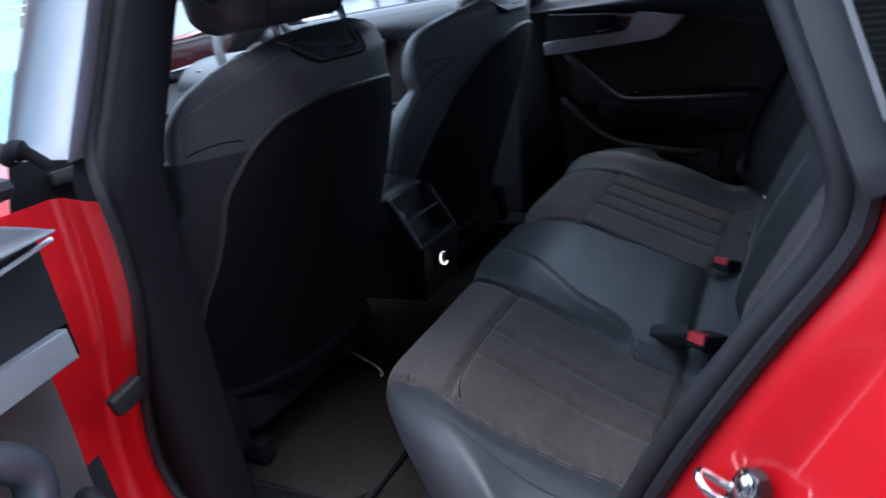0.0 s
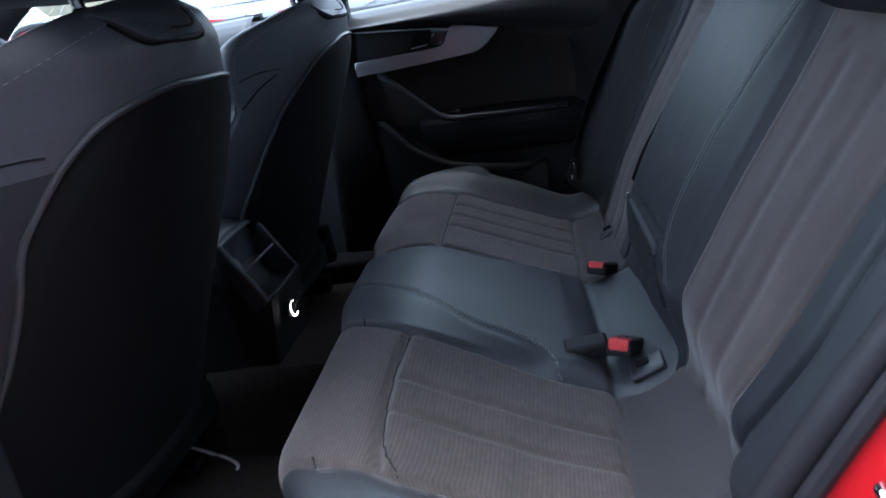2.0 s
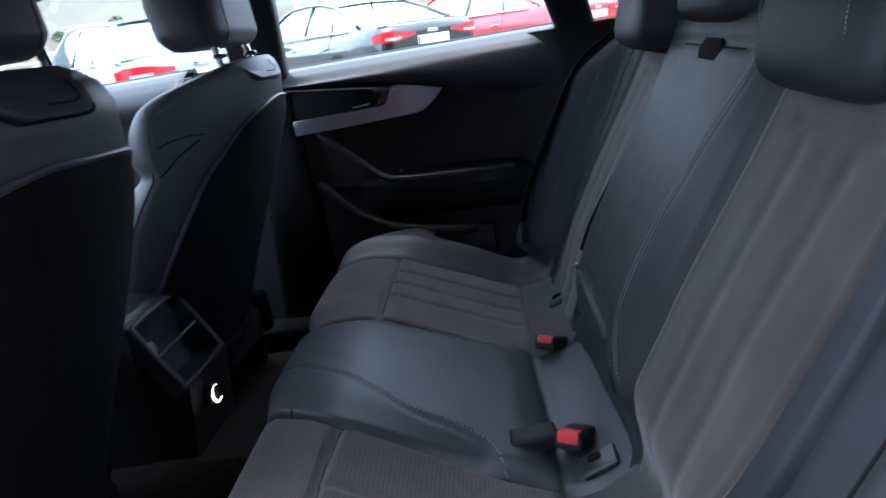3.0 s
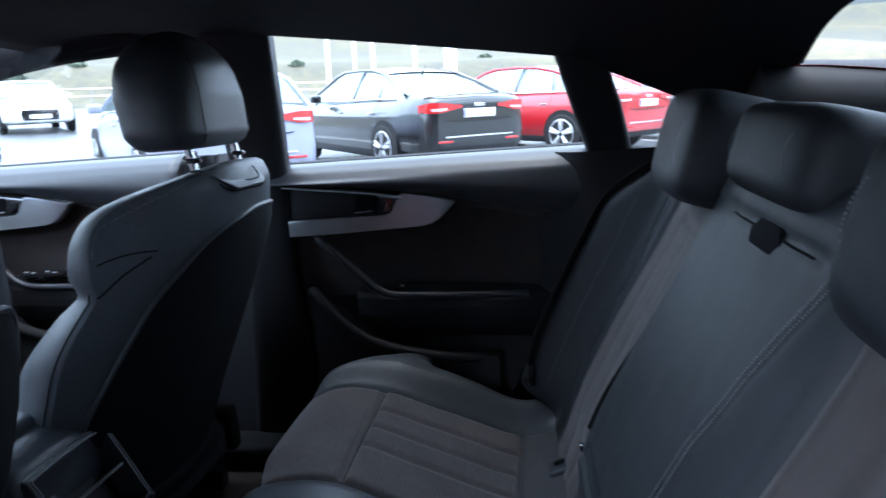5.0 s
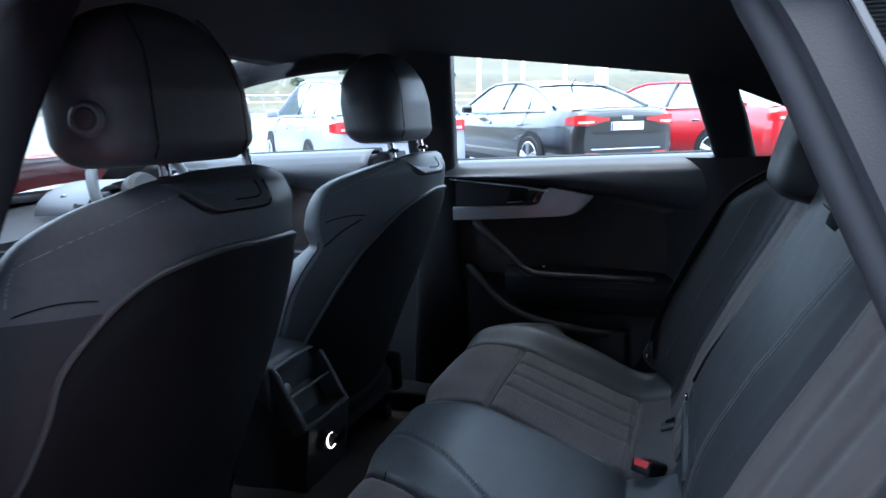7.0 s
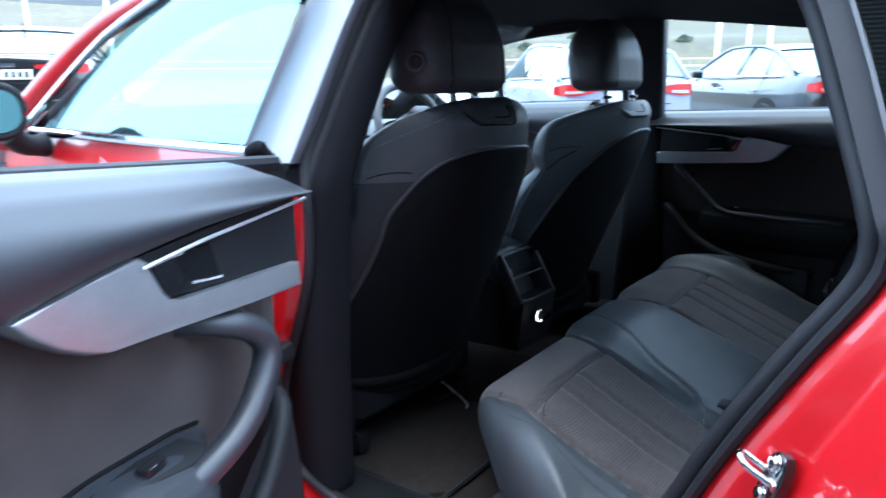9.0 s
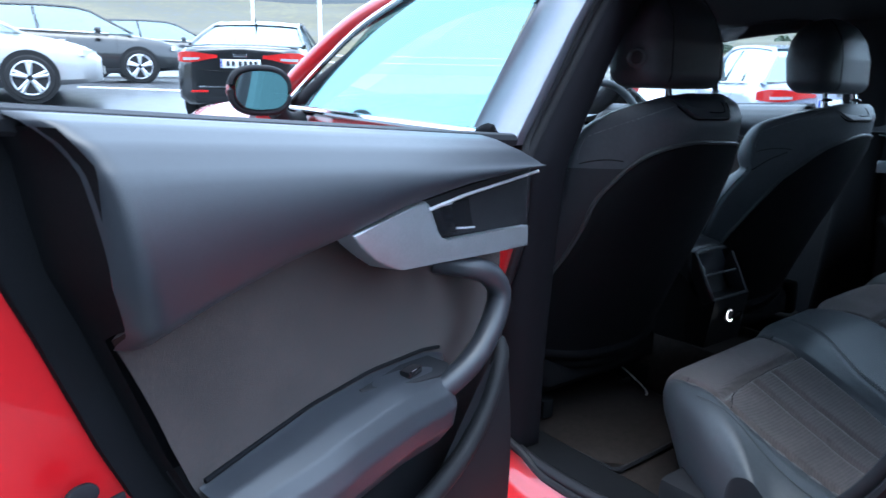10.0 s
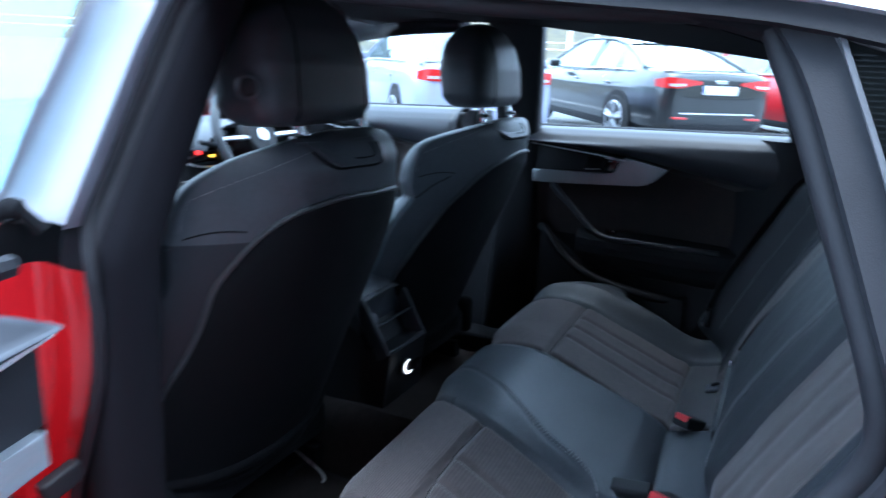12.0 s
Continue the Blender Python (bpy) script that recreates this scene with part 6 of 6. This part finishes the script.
def wheel_(parent, x, y, s):
    w = part("wheel", disc((x - s * 0.10, y, 0.33), 0.33, 0.20, (s, 0, 0), 28, 0.03), TYRE, parent, "tyre on alloy wheel")
    part("rim", disc((x + s * 0.085, y, 0.33), 0.235, 0.012, (s, 0, 0), 28, 0.004), HARD, w)
    for k in range(5):
        a = 2 * math.pi * k / 5 + 0.3
        for o in (-0.13, 0.13):
            part("spoke", tube([(x + s * 0.105, y + 0.04 * math.cos(a), 0.33 + 0.04 * math.sin(a)), (x + s * 0.105, y + 0.225 * math.cos(a + o), 0.33 + 0.225 * math.sin(a + o))], [0.03, 0.022], 6), WHEEL, w, "silver spoke")
    part("rim_edge", tube([(x + s * 0.10, y + 0.232 * math.cos(a), 0.33 + 0.232 * math.sin(a)) for a in [2 * math.pi * j / 30 for j in range(30)]], 0.012, 6, closed=True), WHEEL, w)


def parked(label, mat, x, y, heading, style="saloon", plate="white"):
    """A parked car; heading in degrees from +x towards +y; x, y its middle."""
    m = Matrix.Translation((x, y, rise(x, y))) @ pose(0, 0, 0, 0, 0, heading - 90)
    t = thing("parked_car", label, "car", "parked cars", m=m)
    wagon = style == "estate"
    st = [(-2.40, 0.58, 0.42, 0.93), (-2.39, 0.66, 0.37, 0.96), (-2.36, 0.745, 0.32, 0.985), (-2.31, 0.81, 0.29, 1.0), (-2.22, 0.86, 0.26, 1.015), (-2.05, 0.892, 0.24, 1.028), (-1.75, 0.91, 0.22, 1.035), (-1.0, 0.92, 0.20, 1.0), (0, 0.92, 0.20, 0.965), (1.0, 0.92, 0.20, 0.945),
          (1.45, 0.91, 0.21, 0.915), (1.9, 0.87, 0.24, 0.84), (2.15, 0.80, 0.26, 0.77), (2.28, 0.70, 0.28, 0.70), (2.36, 0.55, 0.30, 0.62)]
    tail_plan = spline([(w * 0.972, yy, 0) for yy, w, _, _ in st[:6]][::-1] + [(0.45, -2.405, 0), (0.28, -2.408, 0)], 40)
    rings = []
    for yy, w, zb, zt in st:
        h = zt - zb
        rings.append([(-w * 0.86, yy, zb), (-w * 0.985, yy, zb + 0.12 * h), (-w, yy, zb + 0.42 * h), (-w * 0.985, yy, zb + 0.66 * h), (-w * 0.955, yy, zb + 0.80 * h), (-w * 0.88, yy, zb + 0.965 * h), (-w * 0.80, yy, zt), (0, yy, zt + 0.03),
                      (w * 0.80, yy, zt), (w * 0.88, yy, zb + 0.965 * h), (w * 0.955, yy, zb + 0.80 * h), (w * 0.985, yy, zb + 0.66 * h), (w, yy, zb + 0.42 * h), (w * 0.985, yy, zb + 0.12 * h), (w * 0.86, yy, zb)])
    fine = []
    for a, b in zip(rings, rings[1:]):
        for k in range(4):
            fine.append([Vector(p).lerp(Vector(q), k / 4) for p, q in zip(a, b)])
    fine.append([Vector(p) for p in rings[-1]])
    part("body", loft(fine), mat, t, sharp=50)
    gh = [(-2.22, 0.99, 0.0), (-2.05, 1.30, 0.5), (-1.75, 1.40, 0.9), (-0.9, 1.455, 1), (-0.2, 1.47, 1), (0.35, 1.45, 1), (0.62, 1.385, 0.85), (1.35, 0.955, 0.0)] if wagon else \
        [(-1.80, 1.045, 0.0), (-1.45, 1.20, 0.5), (-1.0, 1.355, 0.9), (-0.6, 1.42, 1), (-0.2, 1.435, 1), (0.35, 1.42, 1), (0.62, 1.355, 0.85), (1.35, 0.955, 0.0)]
    rr = []
    for yy, zr, k in gh:
        zb = 0.97 + 0.03 * (yy < 0)
        wb, wt = 0.80, 0.585
        ww = wb + (wt - wb) * min(1, max(0, (zr - zb) / 0.42))
        rr.append([Vector((-wb, yy, zb - 0.02)), Vector((-(wb + ww) / 2, yy, zb + (zr - zb) * 0.5)), Vector((-ww, yy, zr - 0.03 * k)), Vector((-ww * 0.5, yy, zr - 0.006)), Vector((0, yy, zr)), Vector((ww * 0.5, yy, zr - 0.006)), Vector((ww, yy, zr - 0.03 * k)), Vector(((wb + ww) / 2, yy, zb + (zr - zb) * 0.5)), Vector((wb, yy, zb - 0.02))])
    part("glasshouse", loft(rr, closed=False), CARGLASS, t, "dark tinted windows", sharp=30)
    roof = [[p + Vector((0, 0, 0.012)) for p in r[2:7]] for r in rr[2:7]]
    part("roof", loft(roof, closed=False), mat, t, sharp=60)
    for s in (2, 6):
        part("pillar", tube([r[s] + Vector((0, 0, 0.004)) for r in rr], 0.026, 6), mat, t)
    def gap(sgn, yy):
        zt = float(np.interp(yy, [q[0] for q in st], [q[3] for q in st]))
        pts = [(sgn * (0.918 * k - 0.001), yy, 0.20 + (zt - 0.20) * f_) for f_, k in ((0.14, 0.985), (0.42, 1.0), (0.66, 0.985), (0.80, 0.955), (0.965, 0.885))]
        part("door_gap", tube(pts, 0.004, 6), UNDER, t)

    for sgn, idx in ((-1, (0, 2)), (1, (8, 6))):
        for yy, dy in ((-0.28, -0.06), (-1.12 if not wagon else -1.25, 0.10)):
            z0, z1 = 0.98, 1.40 if abs(yy) < 1 else 1.33
            part("door_pillar", tube([(sgn * 0.805, yy, z0), (sgn * 0.60, yy + dy, z1)], 0.028, 6, flat=0.6), GLOSSBLACK, t)
        part("window_trim", tube([(sgn * 0.815, yy, zz) for yy, zz in ((-1.6, 1.005), (-0.8, 0.99), (0, 0.972), (0.9, 0.955))], 0.010, 6), CHROME, t, "bright window trim")
        for yy in (-1.0, 0.05):
            part("door_handle", rbox((sgn * 0.893, yy, 0.80), (0.03, 0.17, 0.028), 0.010), CHROME, t, "bright door handle")
            gap(sgn, yy + 0.16 if yy > 0 else yy - 0.12)
        gap(sgn, 1.05)
        part("side_mirror", rbox((sgn * 0.98, 0.72, 1.0), (0.18, 0.11, 0.12), 0.04, 3), mat, t)
        part("sill_panel", rbox((sgn * 0.885, 0.0, 0.24), (0.06, 2.3, 0.10), 0.02), HARD, t)
        for yy in (-1.40, 1.42):
            part("wheel_arch", disc((sgn * 0.80, yy, 0.345), 0.375, 0.125, (sgn, 0, 0), 28), UNDER, t)
            wheel_(t, sgn * 0.84, yy, sgn)

        def lamp(u, v, sgn=sgn):
            p = tail_plan[min(int(8 + u * 31), 39)]
            lo = 0.825 - 0.012 * smooth(0.0, 0.3, u) + 0.055 * smooth(0.45, 1.0, u)
            hi = 0.945 - 0.03 * smooth(0.3, 0.0, u) - 0.035 * smooth(0.45, 1.0, u)
            return (sgn * (p.x + 0.012), p.y - 0.010, lo + (hi - lo) * v)

        lens = part("tail_lamp", grid(lamp, 31, 5), LAMPRED, t, "red wrap-round tail lamp")
        part("clear_band", grid(lambda u, v, sgn=sgn: Vector(lamp(0.30 + 0.35 * u, 0.18 + 0.25 * v, sgn)) + Vector((sgn * 0.003, -0.004, 0)), 10, 2), LAMPCLEAR, lens, "clear reversing lamp")
        part("reflector", rbox((sgn * 0.55, -2.40, 0.44), (0.22, 0.02, 0.03), 0.008), LAMPRED, t, "low red reflector")
        part("headlamp", slab([(0.0, 0.03), (0.26, 0.0), (0.32, 0.05), (0.26, 0.10), (0.02, 0.12)], lambda a, b, d, sgn=sgn: Vector((sgn * (0.84 - a), 2.06 + 0.20 * smooth(0, 0.3, a) + d, 0.62 + b)), 0.05, 0.01), LAMPCLEAR, t, "clear headlamp")
    part("boot_edge", tube([(-0.74, -2.20, 1.012), (-0.6, -2.29, 1.025), (-0.35, -2.335, 1.035), (0, -2.345, 1.04), (0.35, -2.335, 1.035), (0.6, -2.29, 1.025), (0.74, -2.20, 1.012)], 0.017, 6, flat=0.6), GLOSSBLACK if "black" in label else mat, t, "spoiler lip on the boot lid")
    part("boot_gap", tube([(-0.52, -2.407, 0.72), (-0.3, -2.409, 0.70), (0.3, -2.409, 0.70), (0.52, -2.407, 0.72)], 0.006, 6), UNDER, t)
    pl = part("number_plate", rbox((0, -2.408, 0.80), (0.52, 0.012, 0.112), 0.006), PLATE, t, "white number plate")
    part("plate_band", rbox((-0.243, -2.4145, 0.80), (0.022, 0.002, 0.10), 0.0), BLUE, pl, "blue plate band")
    for k in range(6):
        part("plate_bar", rbox((-0.16 + 0.068 * k + 0.02 * (k > 1), -2.4145, 0.80), (0.042, 0.002, 0.065), 0.0), INK if plate == "inked" else PLATE, pl)
    part("rear_diffuser", rbox((0, -2.33, 0.36), (1.24, 0.12, 0.16), 0.03), HARD, t)
    part("bumper_strip", rbox((0, -2.403, 0.50), (1.10, 0.012, 0.018), 0.004), CHROME if "black" in label else mat, t)
    part("grille", slab([(-0.42, 0.0), (-0.48, 0.16), (-0.44, 0.28), (0.44, 0.28), (0.48, 0.16), (0.42, 0.0)], lambda a, b, d: Vector((a, 2.345 + d - 0.16 * a * a, 0.34 + b)), 0.05, 0.01), GLOSSBLACK, t, "black front grille")
    part("front_plate", rbox((0, 2.40, 0.44), (0.52, 0.015, 0.11), 0.004), PLATE, t, "white front number plate")
    part("badge", rbox((0, -2.402, 0.905), (0.17, 0.012, 0.045), 0.005), CHROME, t, "small chrome badge")
    part("antenna", tube([(0, -1.0, 1.36), (0, -1.10, 1.45 if not wagon else 1.50)], [0.02, 0.006], 6), mat, t)
    return t


BLACKPAINT, REDPAINT2, SILVER, WHITEPAINT, LILAC, DARKGREY = paint("black_paint", (0.006, 0.007, 0.008)), paint("bright_red_paint", (0.5, 0.012, 0.02)), paint("silver_paint", (0.42, 0.42, 0.42)), paint("white_paint", (0.8, 0.8, 0.8)), paint("lilac_silver_paint", (0.32, 0.34, 0.45)), paint("dark_grey_paint", (0.03, 0.033, 0.04))
parked("black saloon parked in a row, wet paint", BLACKPAINT, 10.06, 2.56, 42)
parked("red saloon parked beside the black one", REDPAINT2, 12.0, 0.33, 51)
parked("silver-lilac estate parked beside the black saloon", LILAC, 7.83, 4.90, 44, "estate")
parked("dark grey car at the end of the row", DARKGREY, 13.9, -2.0, 50, "estate")
parked("white car facing the row, black grille", WHITEPAINT, 17.6, 15.3, 226)
parked("white car parked further back", WHITEPAINT, 17.0, 9.5, 222, "estate")
parked("black saloon seen from behind with pale plate", BLACKPAINT, 2.73, 10.9, 60, plate="inked")
parked("silver car standing across the lane", SILVER, -1.97, 12.25, -8, "saloon")
parked("black estate parked beyond the silver car", BLACKPAINT, 0.28, 15.86, -8, "estate")
parked("dark grey estate parked beyond the silver car", DARKGREY, 3.0, 19.9, -8, "estate")
parked("grey car parked at the lot's edge", SILVER, -5.5, 21.0, -8, "estate")
